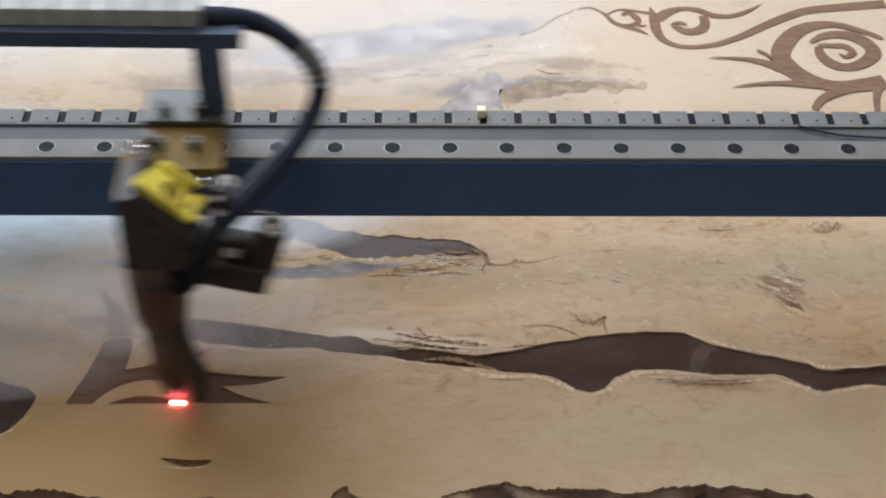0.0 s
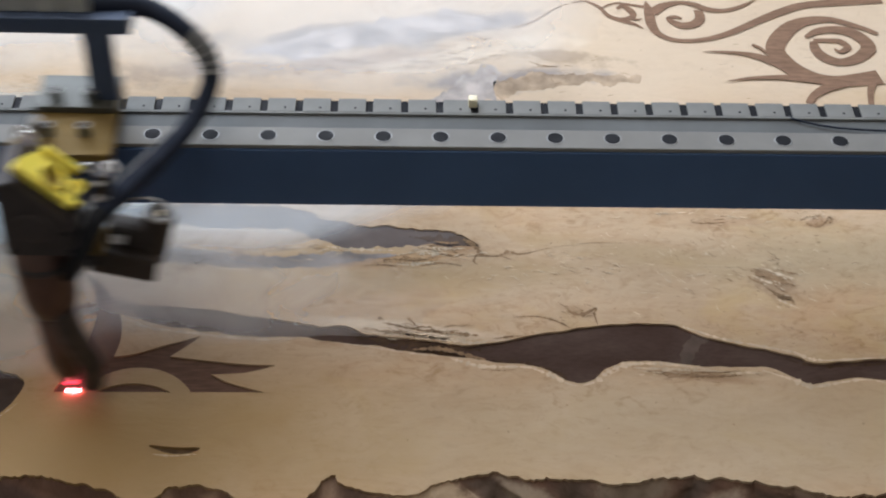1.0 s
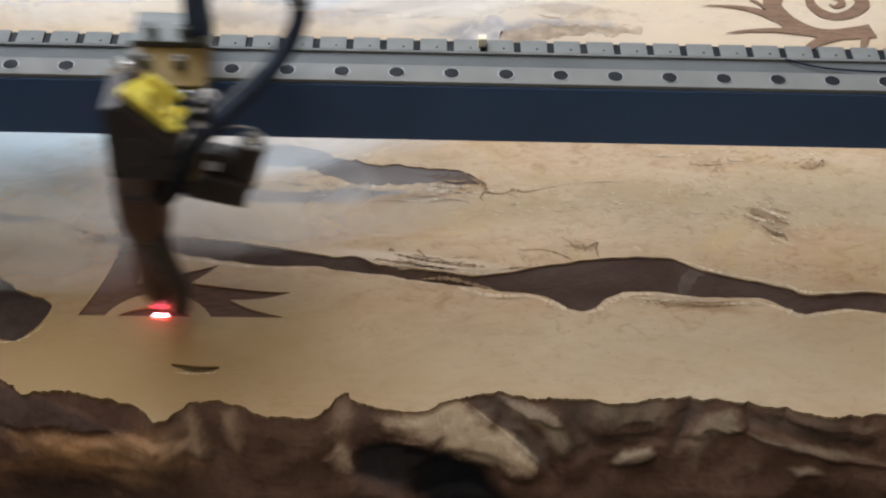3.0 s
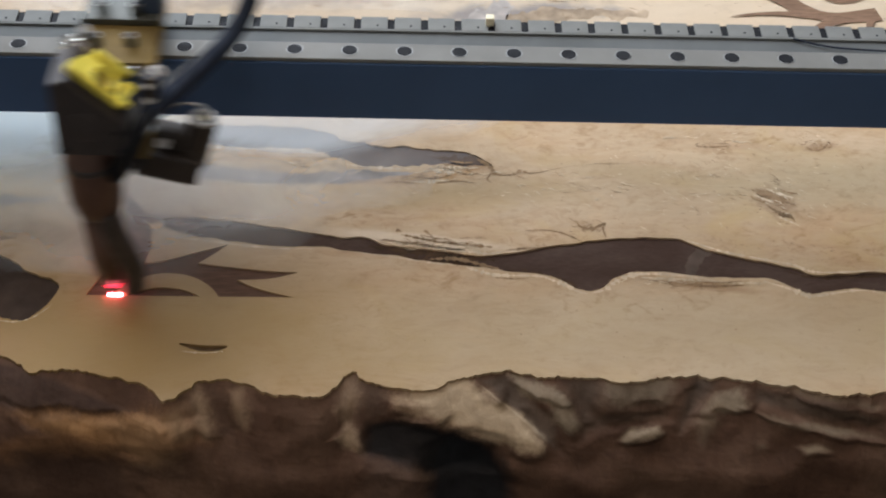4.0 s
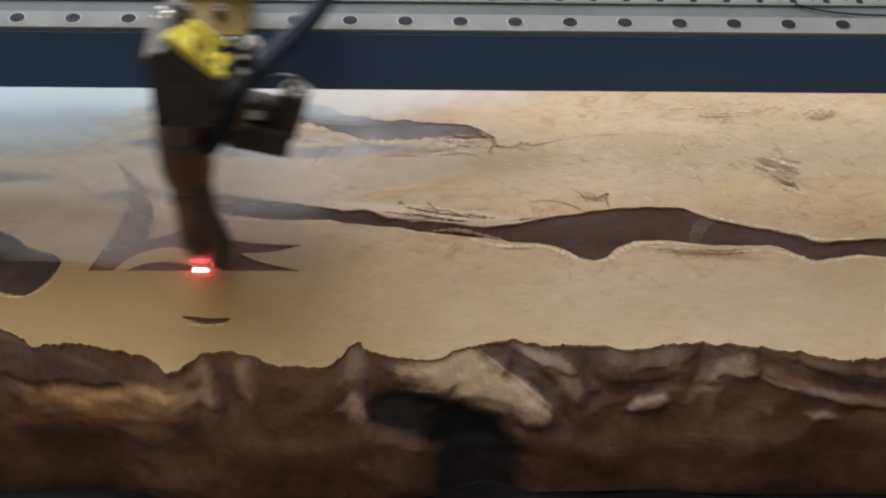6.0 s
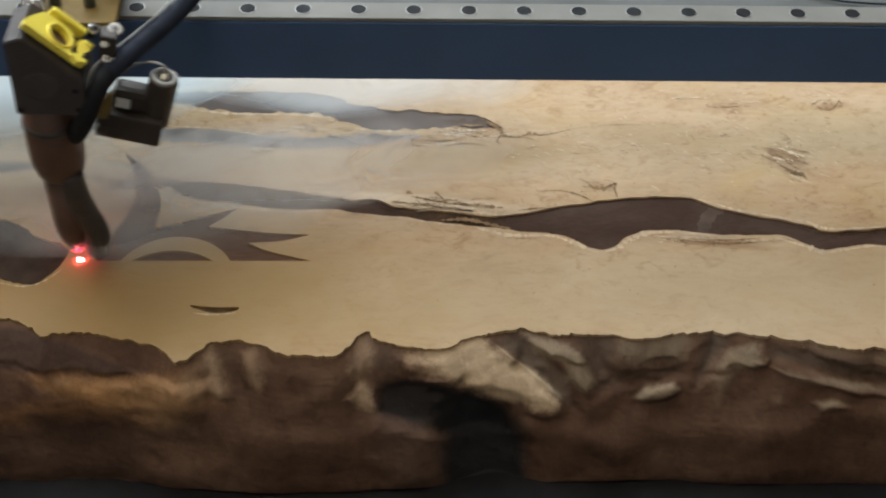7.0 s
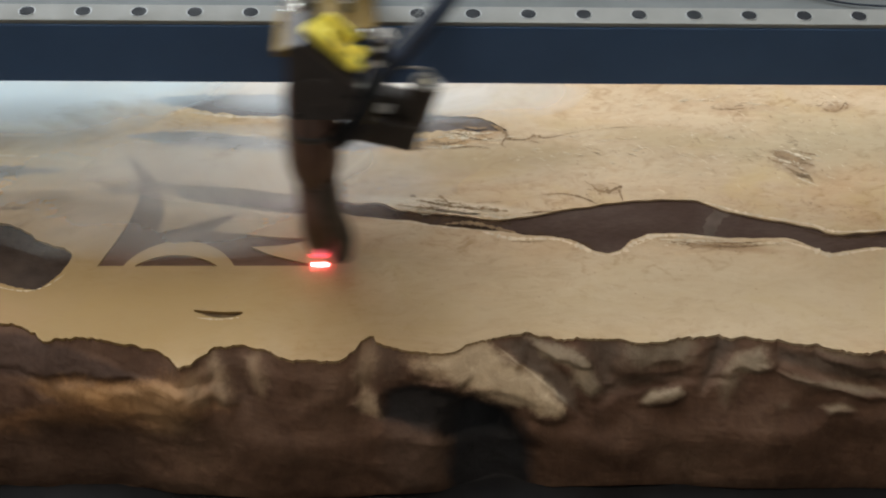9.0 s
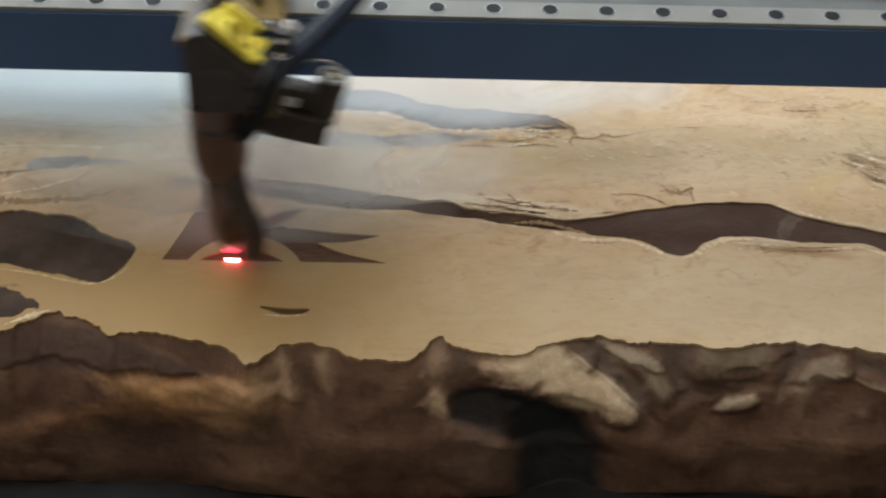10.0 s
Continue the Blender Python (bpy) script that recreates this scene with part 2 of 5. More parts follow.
BARK_PATCHES = [
    bark_patch((0.40, 0.205, 0.095), 0.55, 6, 5, 1.0, ((-285, -131), (-191, -131), (-176, -124), (-158, -152), (-183, -166), (-285, -178))),  # reddish tan flank
    bark_patch((0.072, 0.044, 0.034), 0.88, 2.0, 1.4, 1.8, ((-315, -101), (-260, -97), (-244, -106), (-209, -112), (-193, -115), (-190, -122), (-192, -129), (-209, -135), (-244, -134), (-315, -130))),  # smooth dark ledge
    bark_patch((0.45, 0.245, 0.105), 0.75, 5, 4, 2.4, ((-275, -141), (-244, -137), (-214, -136), (-186, -134), (-176, -147), (-196, -170), (-209, -162), (-254, -158))),  # orange band under the ledge
    bark_patch((0.34, 0.205, 0.110), 0.65, 5, 4, 1.5, ((-214, -143), (-183, -131), (-172, -143), (-176, -176), (-193, -174))),  # tan slope
    bark_patch((0.055, 0.033, 0.024), 0.6, 7, 4, -4.0, ((-270, -176), (-244, -162), (-209, -166), (-193, -184), (-198, -224), (-270, -224))),  # hollow below the band, shade in its colour
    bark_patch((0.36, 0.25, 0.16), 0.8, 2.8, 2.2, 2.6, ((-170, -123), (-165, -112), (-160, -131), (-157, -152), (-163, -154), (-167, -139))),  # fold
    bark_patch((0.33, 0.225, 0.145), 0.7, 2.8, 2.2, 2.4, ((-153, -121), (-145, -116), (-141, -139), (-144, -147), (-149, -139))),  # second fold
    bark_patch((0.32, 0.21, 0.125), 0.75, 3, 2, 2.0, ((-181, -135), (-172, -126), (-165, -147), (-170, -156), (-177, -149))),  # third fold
    bark_patch((0.10, 0.062, 0.042), 0.6, 4, 2.5, -2.4, ((-161, -114), (-154, -119), (-148, -147), (-155, -156))),  # groove between folds, shade in its colour
    bark_patch((0.36, 0.25, 0.165), 0.75, 3, 2.5, 2.0, ((-102, -120), (-96, -106), (-92, -123), (-97, -143), (-104, -131))),  # peak
    bark_patch((0.46, 0.335, 0.225), 0.92, 2.4, 2.5, 2.2, ((-104, -151), (-97, -140), (-93, -147), (-91, -163), (-99, -159))),  # pale scar
    bark_patch((0.105, 0.070, 0.050), 0.6, 4, 3, -2.0, ((-95, -111), (-81, -113), (-81, -131), (-89, -143), (-94, -131))),  # shade painted right of the peak
    bark_patch((0.020, 0.019, 0.020), 0.96, 3, 2, -5.0, ((-91.5, -164), (-90, -143), (-79, -136), (-61, -142), (-34, -160), (-32, -178), (-61, -180))),  # hollow, its shade painted black
    bark_patch((0.018, 0.019, 0.022), 0.97, 4, 2, -5.0, ((-62, -228), (-62, -160), (-50, -147), (-33, -160), (-23, -184), (-21, -228))),  # hollow, lower end, its shade painted black
    bark_patch((0.115, 0.076, 0.058), 0.5, 5, 3, 3.0, ((-89, -168), (-71, -170), (-61, -184), (-65, -216), (-84, -220), (-93, -196))),  # lobe beside the hollow
    bark_patch((0.36, 0.25, 0.16), 0.85, 3.6, 5, 3.0, ((-81, -121), (-46, -108), (-8, -156), (-13, -165), (-36, -153), (-69, -137))),  # tan flank of the flap
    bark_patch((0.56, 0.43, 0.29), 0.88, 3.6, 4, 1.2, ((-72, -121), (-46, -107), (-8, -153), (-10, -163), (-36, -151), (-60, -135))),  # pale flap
    bark_patch((0.030, 0.022, 0.018), 0.38, 6, 5, -1.0, ((-285, -206), (-229, -203), (-193, -212), (-153, -207), (-153, -240), (-285, -240))),  # shade near the bed, put into the colour
    bark_patch((0.030, 0.022, 0.018), 0.38, 6, 5, -1.0, ((41, -208), (61, -200), (97, -210), (148, -202), (148, -240), (33, -240))),  # shade near the bed, put into the colour, right part
    bark_patch((0.80, 0.67, 0.49), 0.95, 1.0, 0.3, 0.8, ((-45, -111), (-38, -115), (-9, -149), (-8, -154), (-11, -150), (-41, -119))),  # lit rim of the flap, its highlight painted as a pale strip
    bark_patch((0.125, 0.093, 0.070), 0.75, 1.6, 1.5, -2.5, ((-39, -109), (-27, -107), (-5, -136), (-2, -160), (-7, -156))),  # shade painted behind the flap
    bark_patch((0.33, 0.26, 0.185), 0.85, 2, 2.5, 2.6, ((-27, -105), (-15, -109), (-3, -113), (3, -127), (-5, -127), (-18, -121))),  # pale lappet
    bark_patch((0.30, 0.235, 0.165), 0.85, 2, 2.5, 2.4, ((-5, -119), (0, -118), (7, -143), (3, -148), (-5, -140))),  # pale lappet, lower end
    bark_patch((0.120, 0.092, 0.070), 0.6, 3, 2.5, -2.0, ((0, -109), (13, -109), (14, -131), (9, -147))),  # shade painted beside the lappet
    bark_patch((0.195, 0.15, 0.104), 0.8, 4, 6, 2.2, ((11, -117), (20, -109), (50, -105), (54, -112), (47, -127), (18, -132))),  # mottled shelf
    bark_patch((0.115, 0.082, 0.060), 0.65, 3, 3, -2.4, ((12, -135), (48, -130), (46, -142), (23, -143), (8, -147))),  # shade painted under the shelf
    bark_patch((0.34, 0.265, 0.185), 0.9, 1.8, 1.8, 3.2, ((24, -152), (28, -145), (42, -142), (44, -147), (40, -151), (27, -155))),  # pale knob
    bark_patch((0.095, 0.075, 0.060), 0.75, 3, 2, -3.2, ((56, -106), (71, -107), (64, -123), (52, -147), (47, -143), (55, -119))),  # cleft, its shade painted dark
    bark_patch((0.275, 0.213, 0.147), 0.85, 2.5, 3, 3.2, ((63, -131), (69, -117), (79, -114), (84, -125), (79, -132))),  # pale hump
    bark_patch((0.26, 0.20, 0.14), 0.7, 3, 2.5, 1.5, ((59, -147), (63, -131), (69, -133), (66, -143), (62, -154))),  # pale drip
    bark_patch((0.245, 0.187, 0.131), 0.8, 2, 2, 2.4, ((79, -123), (97, -128), (122, -139), (148, -144), (148, -149), (117, -145), (92, -136))),  # pale ridge
    bark_patch((0.082, 0.06, 0.044), 0.75, 3, 2, -2.6, ((84, -114), (102, -117), (143, -133), (143, -141), (117, -136), (87, -124))),  # hollow over the ridge, shade in its colour
    bark_patch((0.19, 0.14, 0.096), 0.7, 2, 2, 1.2, ((87, -109), (112, -115), (143, -119), (143, -127), (117, -123))),  # edge lip
    bark_patch((0.32, 0.25, 0.175), 0.85, 1.8, 1.6, 1.8, ((107, -156), (113, -153), (119, -155), (120, -158), (110, -160))),  # small pale scar
    bark_patch((0.24, 0.18, 0.125), 0.7, 1.8, 1.2, 0.8, ((87, -154), (91, -153), (92, -156), (88, -157))),  # small pale fleck
]


def bark_material():
    m, n, l, b = material("live_edge_bark")
    t = noise_node(n, l, 24, 5, 0.55, (1, 1, 1), 0.3)
    r = ramp(n, l, t.outputs["Fac"], ((0.28, (0.068, 0.036, 0.023)), (0.48, (0.114, 0.062, 0.040)), (0.66, (0.150, 0.088, 0.058)), (0.84, (0.205, 0.128, 0.085))))
    fine = noise_node(n, l, 150, 5, 0.65, (1, 0.9, 0.9), 0.6)
    g = ramp(n, l, fine.outputs["Fac"], ((0.3, (0.58, 0.53, 0.48)), (0.65, (1, 1, 1))))
    # the place on the slope, pushed about by noise so that the patches have torn outlines
    tc, up, place = n.new("ShaderNodeTexCoord"), n.new("ShaderNodeSeparateXYZ"), n.new("ShaderNodeVectorMath")
    place.operation = "MULTIPLY_ADD"
    place.inputs[1].default_value = (0, SLOPE, 0)
    l.new(tc.outputs["Object"], up.inputs[0])
    l.new(up.outputs["Z"], place.inputs[0])
    l.new(tc.outputs["Object"], place.inputs[2])
    mm = n.new("ShaderNodeVectorMath")
    mm.operation = "SCALE"
    mm.inputs["Scale"].default_value = 1000
    l.new(place.outputs[0], mm.inputs[0])
    push = n.new("ShaderNodeVectorMath")
    push.operation = "SUBTRACT"
    push.inputs[1].default_value = (0.5, 0.5, 0.5)
    l.new(noise_node(n, l, 60, 6, 0.7).outputs["Color"], push.inputs[0])
    c = r.outputs["Color"]
    # colours of the bark, along with the shade painted into its hollows
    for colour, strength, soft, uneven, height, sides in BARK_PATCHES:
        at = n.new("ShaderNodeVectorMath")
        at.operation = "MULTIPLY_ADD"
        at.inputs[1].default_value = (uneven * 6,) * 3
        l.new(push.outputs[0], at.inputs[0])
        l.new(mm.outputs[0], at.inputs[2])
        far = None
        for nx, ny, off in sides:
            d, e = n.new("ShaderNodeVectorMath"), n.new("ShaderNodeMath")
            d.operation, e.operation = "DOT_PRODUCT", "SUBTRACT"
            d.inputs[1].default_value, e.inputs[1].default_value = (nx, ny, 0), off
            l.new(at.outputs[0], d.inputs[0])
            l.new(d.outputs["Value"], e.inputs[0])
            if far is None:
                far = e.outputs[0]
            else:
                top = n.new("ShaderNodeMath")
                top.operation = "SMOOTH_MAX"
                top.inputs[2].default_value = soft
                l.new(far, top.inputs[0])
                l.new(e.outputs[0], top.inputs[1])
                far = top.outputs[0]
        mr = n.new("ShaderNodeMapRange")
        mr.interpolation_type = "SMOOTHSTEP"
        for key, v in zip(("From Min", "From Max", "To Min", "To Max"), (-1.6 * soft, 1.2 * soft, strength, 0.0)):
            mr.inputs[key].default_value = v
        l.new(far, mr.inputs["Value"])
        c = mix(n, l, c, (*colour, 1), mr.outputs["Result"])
    blotch = noise_node(n, l, 55, 5, 0.7, (1, 1, 1), 1.0)
    k = ramp(n, l, blotch.outputs["Fac"], ((0.32, (0.60, 0.56, 0.52)), (0.52, (1, 1, 1)), (0.75, (1.18, 1.14, 1.10))))
    c = mix(n, l, mix(n, l, c, k.outputs["Color"], 0.6, "MULTIPLY"), g.outputs["Color"], 0.5, "MULTIPLY")
    l.new(c, b.inputs["Base Color"])
    b.inputs["Roughness"].default_value = 0.8
    b.inputs["Specular IOR Level"].default_value = 0.2
    bump(n, l, b, fine.outputs["Fac"], 0.45, 0.0014)
    return m


def resin_material():
    """Dark filler with cloudy paler and browner zones and a few fine scratches."""
    m, n, l, b = material("brown_filler")
    cloud = noise_node(n, l, 22, 5, 0.6, (1, 1.6, 1), 0.8)
    r = ramp(n, l, cloud.outputs["Fac"], ((0.30, (0.056, 0.031, 0.022)), (0.50, (0.076, 0.047, 0.036)), (0.66, (0.094, 0.063, 0.050)), (0.80, (0.122, 0.086, 0.068))))
    fine = noise_node(n, l, 260, 4, 0.6, (1, 3, 1))
    g = ramp(n, l, fine.outputs["Fac"], ((0.3, (0.72, 0.70, 0.68)), (0.6, (1, 1, 1))))
    l.new(mix(n, l, r.outputs["Color"], g.outputs["Color"], 0.6, "MULTIPLY"), b.inputs["Base Color"])
    b.inputs["Roughness"].default_value, b.inputs["Specular IOR Level"].default_value = 0.8, 0.1
    bump(n, l, b, cloud.outputs["Fac"], 0.25, 0.0015)
    return m


def char_material(name, colour):
    m, n, l, b = material(name)
    t = noise_node(n, l, 900, 3, 0.6, (0.12, 1, 1))
    big = noise_node(n, l, 45, 4)
    r = ramp(n, l, t.outputs["Fac"], ((0.3, [c * 0.72 for c in colour]), (0.7, [c * 1.2 for c in colour])))
    q = ramp(n, l, big.outputs["Fac"], ((0.3, (0.8, 0.8, 0.8)), (0.7, (1, 1, 1))))
    l.new(mix(n, l, r.outputs["Color"], q.outputs["Color"], 1.0, "MULTIPLY"), b.inputs["Base Color"])
    b.inputs["Roughness"].default_value = 0.85
    b.inputs["Specular IOR Level"].default_value = 0.15
    bump(n, l, b, t.outputs["Fac"], 0.3, 0.0003)
    return m


def glow(name, colour, strength):
    m, n, l, b = material(name)
    b.inputs["Base Color"].default_value = (0.3, 0.02, 0.02, 1)
    b.inputs["Emission Color"].default_value = (*colour, 1)
    b.inputs["Emission Strength"].default_value = strength
    return m


def smoke_material(name, colour, density, cap=0.8, low=0.25, body=1.0):
    """Thin veil of smoke: scattering where the noise is dense, clear towards the rim of the wisp."""
    m, n, l, b = material(name)
    out = n["Material Output"]
    n.remove(b)
    tc = n.new("ShaderNodeTexCoord")
    mp = n.new("ShaderNodeMapping")
    mp.inputs["Location"].default_value, mp.inputs["Scale"].default_value = (-1, -1, 0), (2, 2, 0)
    l.new(tc.outputs["Generated"], mp.inputs["Vector"])
    g = n.new("ShaderNodeTexGradient")
    g.gradient_type = "SPHERICAL"
    l.new(mp.outputs["Vector"], g.inputs["Vector"])
    t = noise_node(n, l, 13, 5, 0.55, (1, 1.5, 1), 0.9)
    w = ramp(n, l, t.outputs["Fac"], ((low, (0, 0, 0)), (low + 0.43, (1, 1, 1))))
    mul = n.new("ShaderNodeMath")
    mul.operation = "MULTIPLY"
    l.new(w.outputs["Color"], mul.inputs[0])
    k = n.new("ShaderNodeMath")
    k.operation = "MULTIPLY"
    k.inputs[1].default_value = density
    rim = n.new("ShaderNodeMath")
    rim.operation, rim.use_clamp = "MULTIPLY", True
    rim.inputs[1].default_value = body
    l.new(g.outputs["Fac"], rim.inputs[0])
    l.new(rim.outputs[0], mul.inputs[1])
    l.new(mul.outputs[0], k.inputs[0])
    top = n.new("ShaderNodeMath")
    top.operation = "SMOOTH_MIN"
    top.inputs[1].default_value, top.inputs[2].default_value = cap, 0.3
    top.use_clamp = True
    l.new(k.outputs[0], top.inputs[0])
    tr, df = n.new("ShaderNodeBsdfTransparent"), n.new("ShaderNodeBsdfDiffuse")
    ts, half = n.new("ShaderNodeBsdfTranslucent"), n.new("ShaderNodeMixShader")
    for sh in (df, ts):
        sh.inputs["Color"].default_value = (*colour, 1)
    half.inputs[0].default_value = 0.42
    l.new(df.outputs[0], half.inputs[1])
    l.new(ts.outputs[0], half.inputs[2])
    ms = n.new("ShaderNodeMixShader")
    l.new(top.outputs[0], ms.inputs[0])
    l.new(tr.outputs[0], ms.inputs[1])
    l.new(half.outputs[0], ms.inputs[2])
    l.new(ms.outputs[0], out.inputs["Surface"])
    return m


WOOD, BARK = wood_material(), bark_material()
CHAR = char_material("laser_char", (0.155, 0.088, 0.060))
CHAR_PALE = char_material("laser_char_pale", (0.275, 0.170, 0.112))
RESIN = resin_material()
VOID = plain("dark_void_bark", (0.060, 0.042, 0.033), 0.9, vary=0.55, scale=28, relief=0.5, dist=0.002, spec=0.1)
GREY_FILL = plain("grey_brown_filler", (0.130, 0.108, 0.100), 0.85, vary=0.45, scale=18, relief=0.15, spec=0.12)
SEAM = plain("grey_weathered_wood", (0.29, 0.255, 0.235), 0.8, vary=0.45, scale=45, relief=0.3, spec=0.15)
PATCH = plain("pale_grey_wood", (0.46, 0.415, 0.385), 0.8, vary=0.5, scale=50, relief=0.3, spec=0.15)
TAN = plain("pale_brown_wood", (0.43, 0.33, 0.235), 0.8, vary=0.5, scale=60, relief=0.3, spec=0.15)
STREAK_BROWN = plain("streak_brown", (0.135, 0.100, 0.080), 0.85, vary=0.3, scale=60, spec=0.12)
SLIT_BROWN = plain("brown_slit_wood", (0.105, 0.066, 0.034), 0.85, vary=0.5, scale=150, spec=0.1)
BRIDGE = plain("pale_brown_filler", (0.104, 0.074, 0.058), 0.8, vary=0.35, scale=60, spec=0.15)
SCORCH = plain("dark_brown_fibre", (0.065, 0.038, 0.022), 0.9, vary=0.5, scale=120, spec=0.1)
CRACK = plain("dark_crack_wood", (0.27, 0.175, 0.10), 0.85, vary=0.4, scale=90, spec=0.1)
PALE = plain("pale_raw_wood", (0.62, 0.495, 0.345), 0.7, vary=0.3, scale=120, spec=0.2)
NAVY = plain("dark_blue_beam", (0.060, 0.114, 0.228), 0.55, vary=0.15, scale=9, relief=0.05, spec=0.15)
ALU = plain("grey_aluminium", (0.12, 0.128, 0.130), 0.7, 0.05, vary=0.14, scale=25, spec=0.16)
RAIL = plain("ground_steel", (0.205, 0.205, 0.194), 0.7, 0.05, vary=0.10, scale=30, spec=0.16)
STRIP = plain("pale_grey_plastic", (0.21, 0.216, 0.208), 0.7, vary=0.18, scale=30, spec=0.16)
BLACK = plain("black_anodised", (0.047, 0.038, 0.036), 0.5, vary=0.3, scale=60)
TUBE = plain("brown_black_tube", (0.112, 0.058, 0.041), 0.45, 0.1, vary=0.3, scale=50)
RUBBER = plain("dark_rubber", (0.021, 0.027, 0.043), 0.75, vary=0.2, scale=80, spec=0.14)
# near-black for dark parts, and for the shade painted into holes and slots
HOLE = plain("near_black_and_shade", (0.012, 0.013, 0.016), 0.7, spec=0.15)
GREYBLOCK = plain("grey_green_block", (0.085, 0.089, 0.078), 0.5, 0.3, vary=0.15)
GOLD = plain("gold_anodised", (0.215, 0.148, 0.052), 0.65, 0.12, vary=0.18, spec=0.2)
YELLOW = plain("bright_yellow_anodised", (0.98, 0.79, 0.12), 0.34, 0.1, vary=0.1)
CHROME = plain("bright_chrome", (0.85, 0.84, 0.80), 0.18, 1.0, vary=0.05)
SHELF = plain("blue_grey_steel", (0.055, 0.080, 0.135), 0.5, vary=0.15, scale=30, spec=0.3)
STEEL = plain("dull_steel", (0.33, 0.33, 0.32), 0.45, 0.5, vary=0.15)
CREAM = plain("cream_plastic_and_glint", (0.75, 0.68, 0.48), 0.5)
LINK = plain("pale_grey_chain", (0.40, 0.41, 0.39), 0.6, vary=0.15, spec=0.2)
LABEL = plain("white_paper", (0.72, 0.71, 0.70), 0.7, vary=0.08)
DARK = plain("dark_brown_plastic", (0.042, 0.033, 0.028), 0.5, vary=0.25, scale=70, spec=0.35)
CLAMP = plain("silver_tape", (0.27, 0.28, 0.28), 0.45, 0.3, vary=0.1)
BED = plain("machine_bed_black", (0.017, 0.017, 0.019), 0.85, vary=0.4, scale=20, spec=0.08)
WALL = plain("painted_wall", (0.55, 0.52, 0.48), 0.8, vary=0.08, scale=4)
FLOOR = plain("concrete_floor", (0.25, 0.24, 0.22), 0.8, vary=0.2, scale=5)
# the tip's emission stands for laser light falling on the nozzle
LASER, TIP = glow("laser_spot_glow", (1.0, 0.13, 0.17), 130), glow("nozzle_laser_light", (1.0, 0.03, 0.07), 5)
PALE_GLOW = glow("fill_lamp_diffuser", (1.0, 0.9, 0.76), 4)
SMOKE = [smoke_material("blue_smoke", (0.72, 0.86, 0.93), 1.35, 0.76, 0.13, 2.6), smoke_material("grey_smoke", (0.84, 0.90, 0.93), 1.2, 0.36), smoke_material("white_smoke", (0.84, 0.90, 0.97), 1.0, 0.42, 0.16, 1.8),
         smoke_material("pale_blue_smoke", (0.88, 0.94, 0.98), 1.7, 0.56, 0.22, 1.4), smoke_material("thin_grey_smoke", (0.93, 0.94, 0.95), 0.9, 0.38, 0.2, 1.2), smoke_material("haze_smoke", (0.74, 0.84, 0.93), 1.1, 0.40, 0.16, 1.9)]


# ---- mesh helpers ----
def part(name, bm, mat, parent=None, label="", smooth=False):
    me = bpy.data.meshes.new(name)
    bmesh.ops.recalc_face_normals(bm, faces=bm.faces[:])
    bm.to_mesh(me)
    bm.free()
    me.materials.append(mat)
    if smooth:
        me.shade_smooth()
    ob = new(name, me)
    ob.parent = parent
    if label:
        ob["label"] = label
    return ob


def empty(name, m=None):
    ob = new(name)
    ob.empty_display_size = 0.01
    if m is not None:
        ob.matrix_world = m
    return ob


def box(x0, x1, y0, y1, z0, z1, bevel=0.0, bm=None, m=None):
    own = bmesh.new()
    bmesh.ops.create_cube(own, size=1)
    for v in own.verts:
        v.co = Vector(((x0 + x1) / 2 + v.co.x * (x1 - x0), (y0 + y1) / 2 + v.co.y * (y1 - y0), (z0 + z1) / 2 + v.co.z * (z1 - z0)))
    if bevel:
        bmesh.ops.bevel(own, geom=own.edges[:], offset=bevel, segments=2, affect="EDGES", profile=0.6)
    if m is not None:
        own.transform(m)
    return join(bm, own)


def join(bm, own):
    if bm is None:
        return own
    me = bpy.data.meshes.new("tmp")
    own.to_mesh(me)
    own.free()
    bm.from_mesh(me)
    bpy.data.meshes.remove(me)
    return bm


def turned(profile, seg=28, m=None, bm=None):
    """A closed body turned about z from (radius, height) pairs."""
    own = bmesh.new()
    rings = []
    for r, z in profile:
        rings.append([own.verts.new((r * math.cos(a), r * math.sin(a), z)) for a in (2 * math.pi * k / seg for k in range(seg))])
    for a, b in zip(rings, rings[1:]):
        for k in range(seg):
            own.faces.new((a[k], a[(k + 1) % seg], b[(k + 1) % seg], b[k]))
    own.faces.new(rings[0][::-1])
    own.faces.new(rings[-1])
    if m is not None:
        own.transform(m)
    return join(bm, own)


def along(p, q):
    """A matrix that takes z from p towards q."""
    d = Vector(q) - Vector(p)
    return Matrix.Translation(p) @ d.to_track_quat("Z", "Y").to_matrix().to_4x4()


def rod(p, q, r, seg=20, bm=None, bevel=0.15):
    h, e = (Vector(q) - Vector(p)).length, r * bevel
    return turned([(r - e, 0), (r, e), (r, h - e), (r - e, h)], seg, along(p, q), bm)


def spline(pts, n=8, closed=False):
    """Catmull-Rom through 2D or 3D points."""
    P = [Vector(p) for p in pts]
    out, k = [], len(P)
    for i in range(k if closed else k - 1):
        if closed:
            a, b, c, d = P[i - 1], P[i], P[(i + 1) % k], P[(i + 2) % k]
        else:
            a, b, c, d = P[max(i - 1, 0)], P[i], P[i + 1], P[min(i + 2, k - 1)]
        for s in range(n):
            t = s / n
            out.append(0.5 * ((2 * b) + (c - a) * t + (2 * a - 5 * b + 4 * c - d) * t * t + (3 * b - a - 3 * c + d) * t ** 3))
    if not closed:
        out.append(P[-1])
    return out


